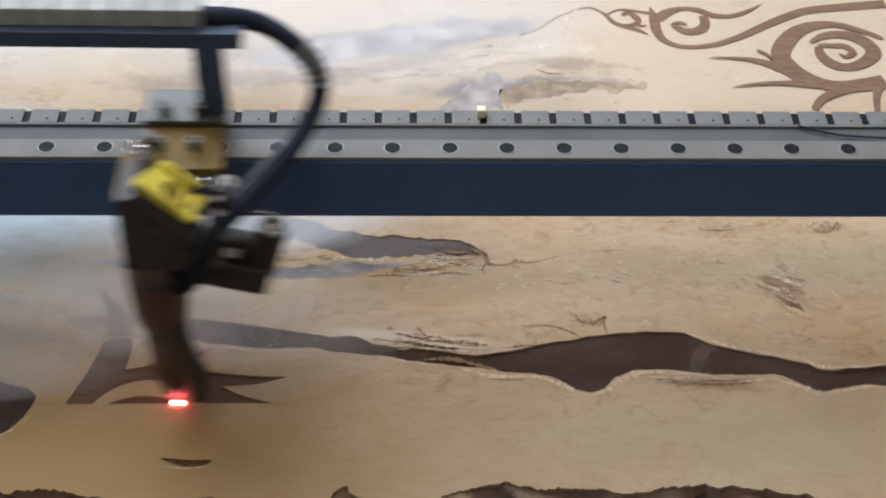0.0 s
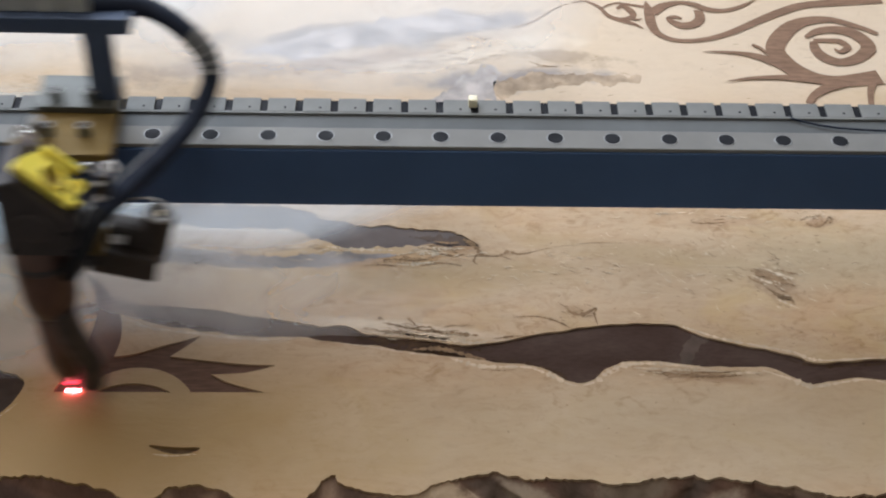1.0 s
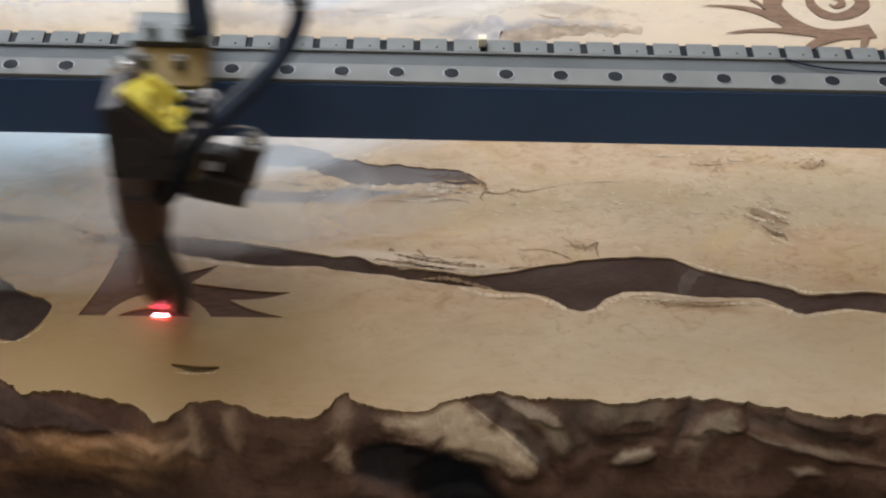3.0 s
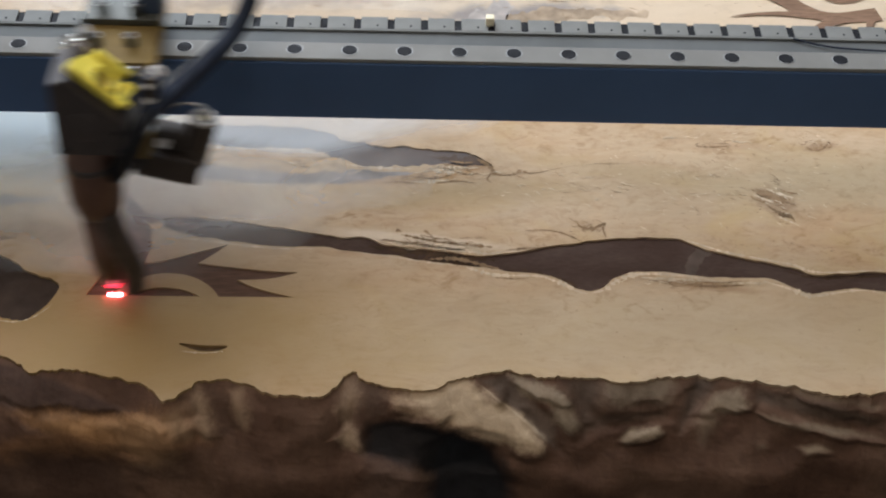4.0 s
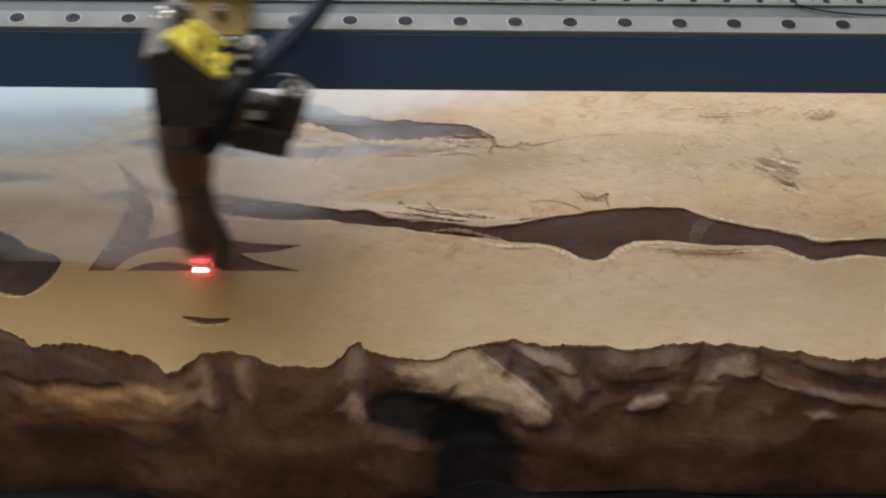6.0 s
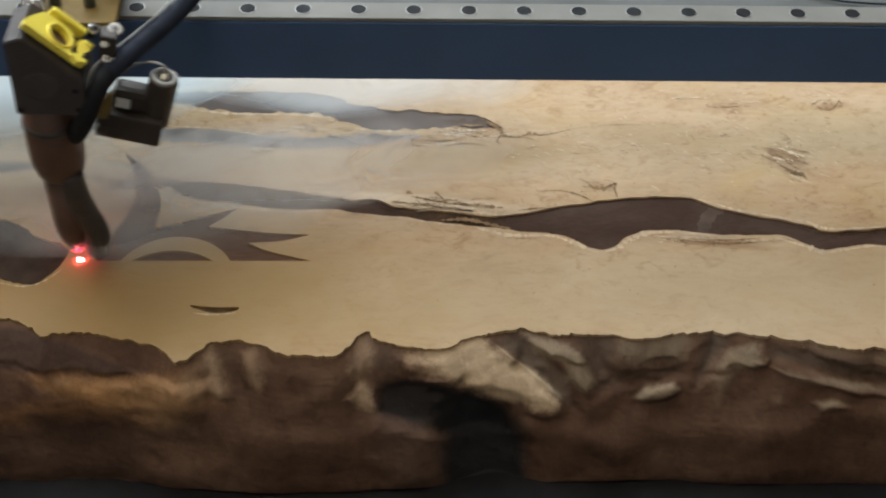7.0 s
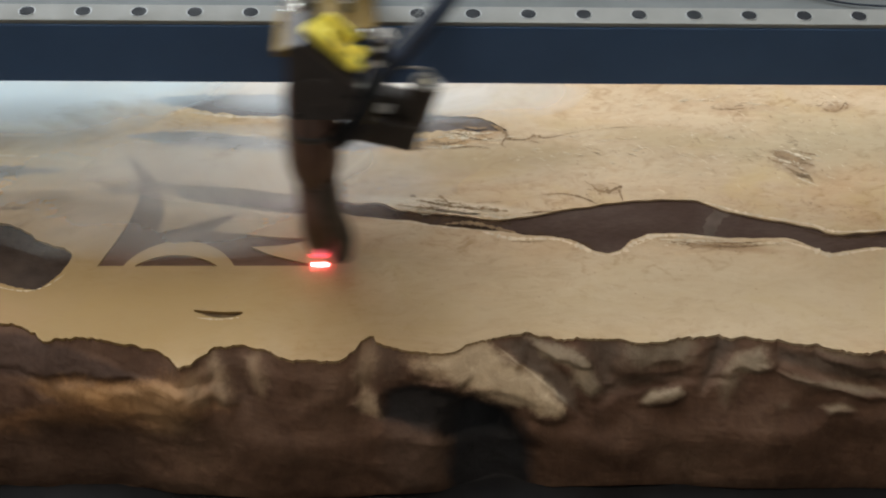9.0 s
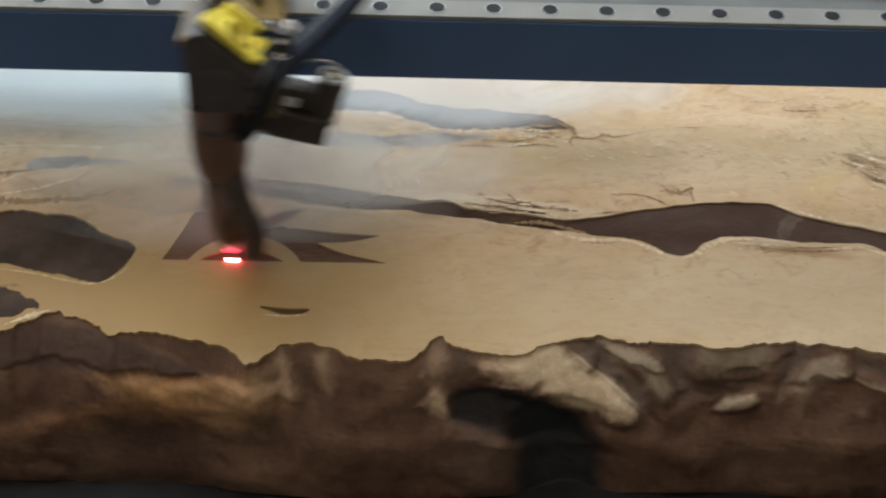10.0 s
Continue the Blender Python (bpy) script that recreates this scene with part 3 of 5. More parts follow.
def hose(pts, r, seg=14, n=8, rib=0.0, bm=None):
    """A round hose along a spline of 3D points."""
    own = bm or bmesh.new()
    path = spline(pts, n)
    rings = []
    up = Vector((0, 0.3, 1)).normalized()
    for i, p in enumerate(path):
        d = (path[min(i + 1, len(path) - 1)] - path[max(i - 1, 0)]).normalized()
        a = d.cross(up)
        if a.length < 0.05:
            a = d.cross(Vector((1, 0, 0)))
        a.normalize()
        b = d.cross(a).normalized()
        rr = r * (1 + (rib if i % 2 else -rib))
        rings.append([own.verts.new(p + (a * math.cos(w) + b * math.sin(w)) * rr) for w in (2 * math.pi * k / seg for k in range(seg))])
    for u, v in zip(rings, rings[1:]):
        for k in range(seg):
            own.faces.new((u[k], u[(k + 1) % seg], v[(k + 1) % seg], v[k]))
    own.faces.new(rings[0][::-1])
    own.faces.new(rings[-1])
    return own


def torus(R, r, m, seg=36, sub=12, bm=None, flat=1.0):
    own = bmesh.new()
    rings = []
    for i in range(seg):
        a = 2 * math.pi * i / seg
        rings.append([own.verts.new(((R + r * math.cos(b)) * math.cos(a), (R + r * math.cos(b)) * math.sin(a), r * flat * math.sin(b))) for b in (2 * math.pi * k / sub for k in range(sub))])
    for i in range(seg):
        u, v = rings[i], rings[(i + 1) % seg]
        for k in range(sub):
            own.faces.new((u[k], v[k], v[(k + 1) % sub], u[(k + 1) % sub]))
    own.transform(m)
    return join(bm, own)


def rough_line(pts, amount, n=8, closed=False, scale=120.0, seed=0.0):
    """A spline in the slab's plane, roughened across by noise, in metres from points in mm."""
    line = [Vector((p.x, p.y)) * MM for p in spline([Vector((x, y, 0)) for x, y in pts], n, closed)]
    return [Vector((p.x, p.y + amount * MM * noise.noise(Vector((p.x * scale, p.y * scale, seed))) + 0.4 * amount * MM * noise.noise(Vector((p.x * scale * 4, p.y * scale * 4, seed))))) for p in line]


def plate(loops, z0, z1):
    """A flat body between z0 and z1, bounded by the first loop, with the others as holes through it."""
    bm = bmesh.new()
    edges, walls = [], []
    for lp in loops:
        vs = [bm.verts.new((p[0], p[1], z1)) for p in lp]
        edges += [bm.edges.new((vs[i], vs[(i + 1) % len(vs)])) for i in range(len(vs))]
        walls.append(vs)
    bmesh.ops.triangle_fill(bm, use_beauty=True, use_dissolve=False, edges=edges)
    for vs in walls:
        lo = [bm.verts.new((v.co.x, v.co.y, z0)) for v in vs]
        for i in range(len(vs)):
            j = (i + 1) % len(vs)
            bm.faces.new((vs[i], vs[j], lo[j], lo[i]))
    return bm


def stroke(pts, widths, z, n=10, ragged=0.0):
    """A tapered engraved stroke: centre line in mm, half widths in mm."""
    bm = bmesh.new()
    c = spline([Vector((x, y, 0)) for x, y in pts], n)
    w = np.interp(np.linspace(0, 1, len(c)), np.linspace(0, 1, len(widths)), widths)
    L, R = [], []
    for i, p in enumerate(c):
        d = (c[min(i + 1, len(c) - 1)] - c[max(i - 1, 0)]).normalized()
        a = Vector((-d.y, d.x, 0)) * max(w[i] * (1 + ragged * noise.noise(p * 0.7)), 0.05)
        L.append((p + a) * MM)
        R.append((p - a) * MM)
    top = [[bm.verts.new((q.x, q.y, z)) for q in side] for side in (L, R)]
    for i in range(len(c) - 1):
        bm.faces.new((top[0][i], top[0][i + 1], top[1][i + 1], top[1][i]))
    return bm


# ---- room ----
def room():
    f = part("floor", box(-3, 3, -2.6, 1.2, -1.0, -0.9), FLOOR)
    tagged(f, "grey concrete workshop floor", "floor", kind="structure")
    c = part("ceiling", box(-3, 3, -2.6, 1.2, 2.4, 2.5), WALL)
    tagged(c, "plain painted workshop ceiling", "ceiling", kind="structure")
    for name, b in (("wall_south", (-3, 3, -2.7, -2.6, -0.9, 2.4)), ("wall_west", (-3.1, -3, -2.6, 1.2, -0.9, 2.4)), ("wall_east", (3, 3.1, -2.6, 1.2, -0.9, 2.4))):
        tagged(part(name, box(*b), WALL), "plain painted workshop wall", "wall", kind="structure")
    bm = box(-3, -1.44, 1.0, 1.12, -0.9, 2.4)
    box(0.16, 3, 1.0, 1.12, -0.9, 2.4, bm=bm)
    box(-1.44, 0.16, 1.0, 1.12, -0.9, 0.3, bm=bm)
    box(-1.44, 0.16, 1.0, 1.12, 2.15, 2.4, bm=bm)
    tagged(part("wall_north", bm, WALL), "painted workshop wall with a wide window opening", "wall", kind="structure")


room()


# unseen fixture, added to go with the fill lamp
def fill_light_fixture():
    e = empty("fill_light_fixture")
    tagged(e, "added fill light fixture under the ceiling, out of view", "ceiling light")
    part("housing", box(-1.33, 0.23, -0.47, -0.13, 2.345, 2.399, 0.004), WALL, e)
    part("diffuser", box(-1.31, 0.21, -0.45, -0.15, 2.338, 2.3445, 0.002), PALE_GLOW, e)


fill_light_fixture()


# ---- machine bed ----
def machine_bed():
    e = empty("machine_bed")
    tagged(e, "black steel bed of the laser machine under the slab", "machine bed")
    part("bed_plate", box(-0.62, 0.52, -0.36, 0.62, -0.080, -0.0605, 0.002), BED, e)
    for x in (-0.6, 0.48):
        part("side_beam", box(x, x + 0.03, -0.35, 0.6, -0.89, -0.075, 0.002), BED, e)


machine_bed()

# ---- travel of the engraving head: turning points (seconds, mm along the beam) ----
TURNS = [(-0.174, -113.4), (0.189, -238.2), (0.564, -113.6), (0.927, -239.0), (1.307, -114.6), (1.671, -240.0), (2.040, -111.7), (2.416, -240.1),
         (2.790, -109.5), (3.155, -242.0), (3.515, -112.0), (3.917, -238.8), (4.302, -108.6), (4.676, -242.3), (5.063, -106.6), (5.437, -241.0), (5.816,
         -108.2), (6.205, -242.0), (6.595, -107.2), (6.982, -238.8), (7.376, -105.2), (7.763, -240.9), (8.161, -103.9), (8.549, -242.1), (8.949, -103.1),
         (9.338, -241.5), (9.746, -98.6), (10.136, -242.7)]
DOT_Y0, DOT_Y1 = -58.6, -61.2


def head_x(t):
    """Constant speed between the turning points, with a short soft turn."""
    for (a, xa), (b, xb) in zip(TURNS, TURNS[1:]):
        if a <= t <= b:
            u, r = (t - a) / (b - a), 0.075
            if u < r:
                u = (u * u / r + r) / 2
            elif u > 1 - r:
                u = 1 - ((1 - u) ** 2 / r + r) / 2
            return xa + (xb - xa) * u
    return TURNS[-1][1]


def line_y(t):
    return DOT_Y0 + (DOT_Y1 - DOT_Y0) * t / 10


RING_C, RING_R, EYE_C, EYE_R = (-187, -73), 28.5, (-188.5, -84), 30


def arc(c, r, x0, x1, k=16):
    a0, a1 = math.acos((x0 - c[0]) / r), math.acos((x1 - c[0]) / r)
    return [Vector((c[0] + r * math.cos(a0 + (a1 - a0) * i / k), c[1] + r * math.sin(a0 + (a1 - a0) * i / k))) * MM for i in range(k + 1)]


def smooth(pts, n=8):
    return [Vector((p.x, p.y)) * MM for p in spline([Vector((a, b, 0)) for a, b in pts], n)]


def sun_outlines():
    """The ornament that the laser is burning, down to the line that it reaches at the end, and its eye."""
    y = DOT_Y1
    half, eye = math.sqrt(RING_R ** 2 - (y - RING_C[1]) ** 2), math.sqrt(EYE_R ** 2 - (y - EYE_C[1]) ** 2)
    body = smooth([(-225, y), (-216, -36), (-212, -14), (-215, 2), (-222, 17)]) + smooth([(-222, 17), (-209, 4), (-201, -12), (-198.5, -26), (-200, -38)])[1:]
    body += smooth([(-200, -38), (-190, -36), (-178, -31), (-161, -24.6)])[1:] + smooth([(-161, -24.6), (-167, -31), (-174, -37.6)])[1:]
    body += smooth([(-174, -37.6), (-154, -40.5), (-140, -42.2), (-125, -43)])[1:] + smooth([(-125, -43), (-138, -47.3), (-154, -48.6)])[1:]
    body += smooth([(-154, -48.6), (-143, -54.5), (-121.5, y)])[1:]
    body += arc(RING_C, RING_R, RING_C[0] + half, RING_C[0] - half)
    return body, arc(EYE_C, EYE_R, EYE_C[0] + eye, EYE_C[0] - eye)


sun_body, sun_eye = sun_outlines()

# ---- the wooden slab ----
EDGE = [(-520, -112), (-420, -103), (-330, -114), (-300, -111), (-289, -107), (-280, -102), (-269, -95), (-261, -97), (-251, -100), (-242, -107), (-225, -106), (-205, -109.5), (-188, -115.5), (-180, -124),
        (-171, -118), (-163, -111), (-143, -113), (-133, -119), (-115, -120), (-107, -118), (-96, -105), (-91, -110), (-65, -116), (-46, -108),
        (-27, -104), (-12, -107), (11, -107), (29, -110), (50, -106), (75, -107), (105, -112), (122, -116), (143, -114), (200, -108), (300, -116), (450, -110)]
LAKE_N = [(-196, -8), (-186, -5), (-158, -8), (-135, -12), (-118, -15.6), (-106, -18), (-93, -18), (-85, -22.5), (-79, -24), (-62, -26), (-45, -29), (-34, -30), (-26, -29), (-15, -26), (5, -21), (36, -16), (59, -16),
          (69, -20), (81, -26), (115, -35), (127, -40), (160, -38), (210, -44), (290, -40), (400, -52)]
LAKE_S = [(400, -55), (290, -48), (210, -58), (157, -51), (145, -49), (133, -51), (122, -53), (112, -48), (102, -43), (75, -43), (56, -40), (39, -40), (28, -44), (22, -50),
          (15, -53), (8, -51), (4, -47.5), (-4, -43.6), (-10, -42), (-24, -40.6), (-29, -39), (-37, -38), (-51, -36), (-65, -34), (-78, -31), (-92, -29), (-106, -27), (-118, -25), (-140, -25), (-168, -20.5), (-184, -17), (-193, -13)]
STREAK = [(-191, 67), (-164, 66), (-134, 66), (-118, 61.5), (-100, 54), (-73, 50), (-50, 48.4), (-38, 45.5), (-31, 40), (-29, 36), (-34, 37.4), (-41, 36), (-56, 38), (-73, 35.4), (-97, 35.4), (-112, 42), (-125, 48), (-159, 48.6), (-177, 50), (-196, 55), (-215, 61)]
# thin grey seams beside the streak, and weathered grey patches behind the beam
SEAMS = [[(-300, 4), (-287, 9), (-265, 8), (-250, 6), (-272, 2), (-296, -1)], [(-225, 33), (-196, 36), (-182, 35), (-164, 32), (-146, 29.4), (-128, 28), (-112, 30.5), (-97, 32), (-84, 30.6), (-70, 30.4), (-84, 27), (-100, 23), (-121, 21), (-151, 20.6), (-172, 23), (-195, 25)]]
GREYS = [[(-162, 196), (-143, 206), (-123, 215), (-97, 223), (-77, 231), (-57, 235), (-38, 239), (-16, 233), (-8, 226), (-23, 221), (-47, 216), (-70, 207), (-96, 202), (-113, 198), (-129, 190), (-148, 194)],
         [(-54, 152), (-44, 162), (-31, 176), (-21, 187), (-12, 178), (-17, 165), (-19, 152)], [(-17, 168), (-5, 175), (21, 181), (40, 177), (63, 180), (67, 174), (52, 169), (30, 169), (7, 164), (-13, 158)]]
WEST = [(-380, -40), (-340, -32), (-306, -31), (-290, -29.6), (-271, -34), (-256, -43.5), (-243, -50), (-238, -54.5), (-241, -65), (-250, -75.6), (-260, -75.5), (-282, -69), (-298, -66.7), (-345, -62)]
PIT = [(-340, -84), (-310, -80), (-295, -81), (-287, -82), (-281, -87), (-275, -92), (-283, -95), (-293, -99), (-330, -104)]
SLIT = [(-177, -89.4), (-166, -90.4), (-155, -90.6), (-158, -93.4), (-168, -93.8)]

edge_line = rough_line(EDGE, 2.0, 16, scale=160)
for p in edge_line:
    p.y += 0.0009 * noise.noise(Vector((p.x * 420, 2.0, 0))) + 0.0006 * noise.noise(Vector((p.x * 900, 6.0, 0)))
lake_line = rough_line(LAKE_N, 1.0, 8, seed=3) + rough_line(LAKE_S, 1.0, 8, seed=5)
streak_line = rough_line(STREAK, 2.6, 10, True, scale=170, seed=7)
west_line = rough_line(WEST, 3.0, 10, True, scale=90, seed=9)
slit_line = rough_line(SLIT, 0.4, 6, True, seed=11)


def wooden_slab():
    e = empty("wooden_slab")
    tagged(e, "pale live-edge wooden slab with brown filled voids lying on the machine bed", "wood slab")
    outer = edge_line + [Vector((0.45, 0.56)), Vector((-0.52, 0.56))]
    part("slab_board", plate([outer, lake_line, streak_line, west_line, slit_line, sun_body, sun_eye], -0.060, 0.0), WOOD, e)
    for lp, depth, mat in ((lake_line, 0.0010, RESIN), (streak_line, 0.0008, GREY_FILL), (west_line, 0.0012, VOID), (slit_line, 0.0014, SLIT_BROWN)):
        part("brown_filler", plate([lp], -0.03, -depth), mat, e, "smooth brown filler in the void")
    for k, lp in enumerate(SEAMS):
        part("grey_seam", plate([rough_line(lp, 2.2, 10, True, scale=200, seed=20 + k)], -0.001, 0.00008), SEAM, e, "grey weathered seam in the wood")
    # flat dark patch laid on the wood in place of a pit
    part("pit_patch", plate([rough_line(PIT, 3.0, 10, True, scale=120, seed=41)], -0.001, 0.00008), VOID, e, "flat dark patch that stands for a pit beside the bark")
    for k, lp in enumerate(GREYS):
        part("grey_patch", plate([rough_line(lp, 7.0, 12, True, scale=90, seed=30 + k)], -0.001, 0.00008), TAN if k == 2 else PATCH, e, "grey weathered patch in the wood")
    part("streak_tip", stroke([(-64, 44), (-52, 42.4), (-42, 41), (-35, 39.6), (-31, 37)], [0.2, 1.6, 2.6, 2.0, 0.5], -0.0006, 14, 2.4), STREAK_BROWN, e, "dark brown tip of the filled streak")
    # torn pale rims along the void
    for pts, w in (([(-311, -10), (-299, -3), (-280, 0)], [0.4, 0.8, 0.1]), ([(-309, -19), (-293, -15), (-278, -8), (-257, -2), (-241, 1)], [0.3, 0.9, 0.6, 0.7, 0.1]), ([(-268, 12), (-259, 9), (-245, 8)], [0.1, 0.8, 0.1]),
                   ([(-300, -68.6), (-282, -71.4), (-268, -75), (-255, -77.4), (-246, -74), (-239, -66)], [0.1, 0.25, 0.2, 0.35, 0.3, 0.1]), ([(-288, -103), (-279, -98), (-270, -94)], [0.2, 1.4, 0.3]),
                   ([(-205, -8), (-190, -18.5), (-168, -22.6), (-140, -26.6), (-118, -26.6)], [0.2, 0.9, 0.7, 0.6, 0.2]),
                   ([(-44, -38.4), (-37, -41), (-31, -43), (-24, -43.4), (-9, -43.6), (-2, -46.4), (4, -49.6), (8, -52.8), (14, -55)], [0.2, 1.2, 1.5, 1.0, 0.6, 0.9, 1.2, 0.8, 0.3]),
                   ([(-100, -28.6), (-80, -31.6), (-64, -35), (-50, -37)], [0.1, 0.6, 0.5, 0.1]),
                   ([(-87, -20.6), (-73, -22.8), (-51, -25.8), (-32, -28.8), (-26, -26.4)], [0.2, 1.1, 0.9, 1.0, 0.2]),
                   ([(16, -54.6), (23, -51.6), (29, -45.8), (39, -41.6), (56, -41.4), (76, -44.6)], [0.3, 1.0, 1.1, 1.2, 1.0, 0.3]),
                   ([(100, -45), (112, -50), (121, -54.6), (133, -52.6), (146, -50.4), (157, -52.4)], [0.3, 1.2, 1.6, 0.9, 0.6, 0.3]),
                   ([(66, -17.6), (74, -21), (84, -25.4), (100, -29.6), (116, -33.6), (128, -38.6), (160, -36.6)], [0.2, 0.8, 0.9, 0.7, 0.9, 0.8, 0.3]),
                   ([(-205, 54), (-177, 48.6), (-159, 47.4), (-130, 46.6), (-114, 41)], [0.1, 1.0, 0.7, 1.1, 0.2]), ([(-106, 36.4), (-97, 34.4), (-84, 33.6), (-72, 33.2)], [0.1, 0.8, 1.1, 0.1]),
                   ([(-56, 36.4), (-46, 34.6), (-36, 35)], [0.1, 1.1, 0.1]), ([(-200, 37), (-182, 36.2), (-166, 33.4), (-148, 29)], [0.1, 1.0, 0.8, 0.2]), ([(-200, 22.4), (-172, 21.6), (-150, 19.4), (-126, 19)], [0.1, 0.6, 0.9, 0.2]),
                   ([(-74, 24), (-62, 23), (-50, 24.5)], [0.1, 0.8, 0.1]), ([(-60, 30.6), (-54, 31), (-49, 30.4)], [0.3, 1.6, 0.4]),
                   ([(105, 17), (111, 13), (117, 10)], [0.1, 0.7, 0.1]), ([(112, 22), (119, 17.6), (126, 14.6)], [0.1, 0.8, 0.1]), ([(114, 1), (119, -2), (125, -6)], [0.1, 0.6, 0.1]),
                   ([(40, -43.6), (60, -44.8), (84, -46.4), (100, -46.6)], [0.2, 1.0, 0.8, 0.2]), ([(-70, 25), (-58, 24.4), (-48, 26)], [0.1, 0.8, 0.1]),
                   ([(-70, 30), (-58, 32.6), (-46, 33.4)], [0.1, 1.0, 0.1]), ([(-330, 15), (-280, 17), (-240, 13), (-215, 12)], [0.1, 0.9, 0.7, 0.1]),
                   ([(-100, 178), (-70, 184), (-40, 198), (-14, 206), (8, 204)], [0.1, 0.7, 0.9, 0.7, 0.1]), ([(-40, 176), (-24, 184), (-18, 189)], [0.1, 0.8, 0.1]),
                   ([(-175, -94.2), (-166, -95.2), (-156, -94.2)], [0.1, 0.6, 0.1]),
                   ([(-85, -20.5), (-62, -24), (-40, -26.6), (-28, -25.2)], [0.2, 0.7, 0.9, 0.2])):
        part("pale_rim", stroke(pts, [0.75 * q for q in w], 0.00012, 14, 2.2), PALE, e, "pale torn rim of the void")
    # fine cracks
    for pts, w in (([(-330, -6), (-312, -4), (-306, -3), (-297, -1.6)], [1.0, 1.6, 1.2, 0.1]), ([(-330, -26), (-308, -23.6), (-294, -24), (-281, -22), (-265, -22)], [1.0, 2.0, 1.7, 1.9, 0.2]), ([(-242, -0.6), (-234, -2), (-227, -5), (-217, -6)], [0.1, 0.9, 1.2, 0.2]),
                   ([(-296, -80), (-290, -79), (-284, -80)], [0.2, 0.8, 0.1]), ([(-62, -33), (-51, -32.3), (-43, -34), (-36, -36.6), (-28, -39)], [0.2, 1.1, 0.9, 1.1, 0.3]), ([(-37, 41.5), (-33, 38.6), (-30, 35), (-28, 30.4), (-22, 29.4), (-18, 30.5), (-14, 33), (-10, 31), (-3, 32.5), (4, 35), (16, 38)], [0.8, 1.3, 1.1, 0.8, 0.35, 0.5, 0.8, 0.4, 0.2, 0.12, 0.03]),
                   ([(20, 38.6), (32, 39.6), (44, 39.4)], [0.03, 0.12, 0.03]), ([(-52, 40), (-44, 38.6), (-38, 39.4)], [0.1, 0.8, 0.2]), ([(-30, 31), (-32, 26), (-30, 23.4)], [0.4, 0.5, 0.1]), ([(-17, 29), (-13, 27)], [0.4, 0.2]),
                   ([(8, -2), (12, -6), (15, -9.5), (20, -9.8), (26, -6), (25, -9), (26, -17)], [0.1, 0.3, 1.0, 1.1, 0.5, 0.5, 0.2]),
                   ([(-14, -12), (-4, -11.4), (3, -13), (9, -16), (14, -20)], [0.1, 0.35, 0.4, 0.5, 0.2]),
                   ([(-76, -16), (-70, -17.6), (-62, -20), (-51, -22), (-40, -24)], [0.1, 0.9, 0.6, 0.5, 0.1]), ([(-52, -21.4), (-42, -22.8), (-31, -24)], [0.5, 1.0, 0.5]), ([(-86, -20), (-74, -21.4), (-58, -24)], [0.1, 0.3, 0.1]),
                   ([(-64.5, -12.6), (-62.5, -15), (-60, -18)], [0.6, 0.7, 0.1]), ([(-78.5, -12.6), (-75.6, -14)], [0.9, 0.4]), ([(-24, -26), (-16, -24.6), (-8, -24)], [0.1, 0.5, 0.1]), ([(-30, -45), (-22, -45.6), (-14, -45)], [0.1, 0.3, 0.1]),
                   ([(107, 20), (112, 16), (118, 12.6), (125, 10)], [0.2, 1.0, 1.5, 0.2]), ([(111, 8), (116, 4), (121, 1), (123, -3)], [0.1, 0.9, 1.4, 0.2]), ([(103, 15), (108, 12), (112, 10.6)], [0.1, 0.8, 0.2]), ([(118, 22), (123, 19), (128, 18)], [0.2, 0.8, 0.1]),
                   ([(44, -45.6), (58, -46.8), (74, -49), (92, -48)], [0.1, 0.5, 0.8, 0.1]), ([(64, -46), (78, -46.4), (90, -45.4)], [0.1, 0.5, 0.1]),
                   ([(-72, 27.4), (-62, 26), (-52, 27.6)], [0.1, 0.6, 0.1]), ([(-58, 22.4), (-47, 24.4), (-38, 22.6)], [0.1, 0.5, 0.1]), ([(-50, 31.6), (-42, 29.6), (-36, 31)], [0.1, 0.7, 0.1]), ([(-88, 22), (-78, 23), (-70, 22)], [0.1, 0.5, 0.1]),
                   ([(105, 20), (109, 17), (113, 14)], [0.1, 0.4, 0.2]), ([(113, 18), (118, 15), (122, 13.5)], [0.3, 0.8, 0.1]),
                   ([(114, 4), (117, 1.5), (121, 0)], [0.3, 0.9, 0.1]), ([(117, 30), (121, 28)], [0.2, 0.1]), ([(96, 18), (100, 16)], [0.3, 0.1]),
                   ([(139, 55), (143, 52.6), (148, 54), (153, 61)], [0.2, 1.0, 0.7, 0.1]), ([(80, 55), (88, 54), (99, 55.4)], [0.1, 0.5, 0.1]),
                   ([(-4, 223), (8, 229), (16, 237), (24, 244), (31, 248)], [0.8, 0.5, 0.5, 0.4, 0.3]),
                   ([(-110, 193), (-103, 189), (-97, 191), (-92, 187)], [0.2, 0.7, 0.5, 0.1]), ([(-131, 178), (-126, 176.5)], [0.6, 0.2]),
                   ([(4, 190), (12, 186), (20, 185.4)], [0.2, 0.7, 0.1]), ([(-270, -22), (-258, -17), (-248, -19)], [0.2, 0.9, 0.1])):
        part("crack", stroke(pts, w, 0.00016, 14, 1.6), CRACK, e, "dark fine crack in the wood")
    part("pale_bridge", stroke([(76, -22), (71, -27), (67, -34), (65, -41)], [4.2, 3.4, 3.4, 2.2], -0.00085, 14, 0.3), BRIDGE, e, "paler brown bridge across the filler")
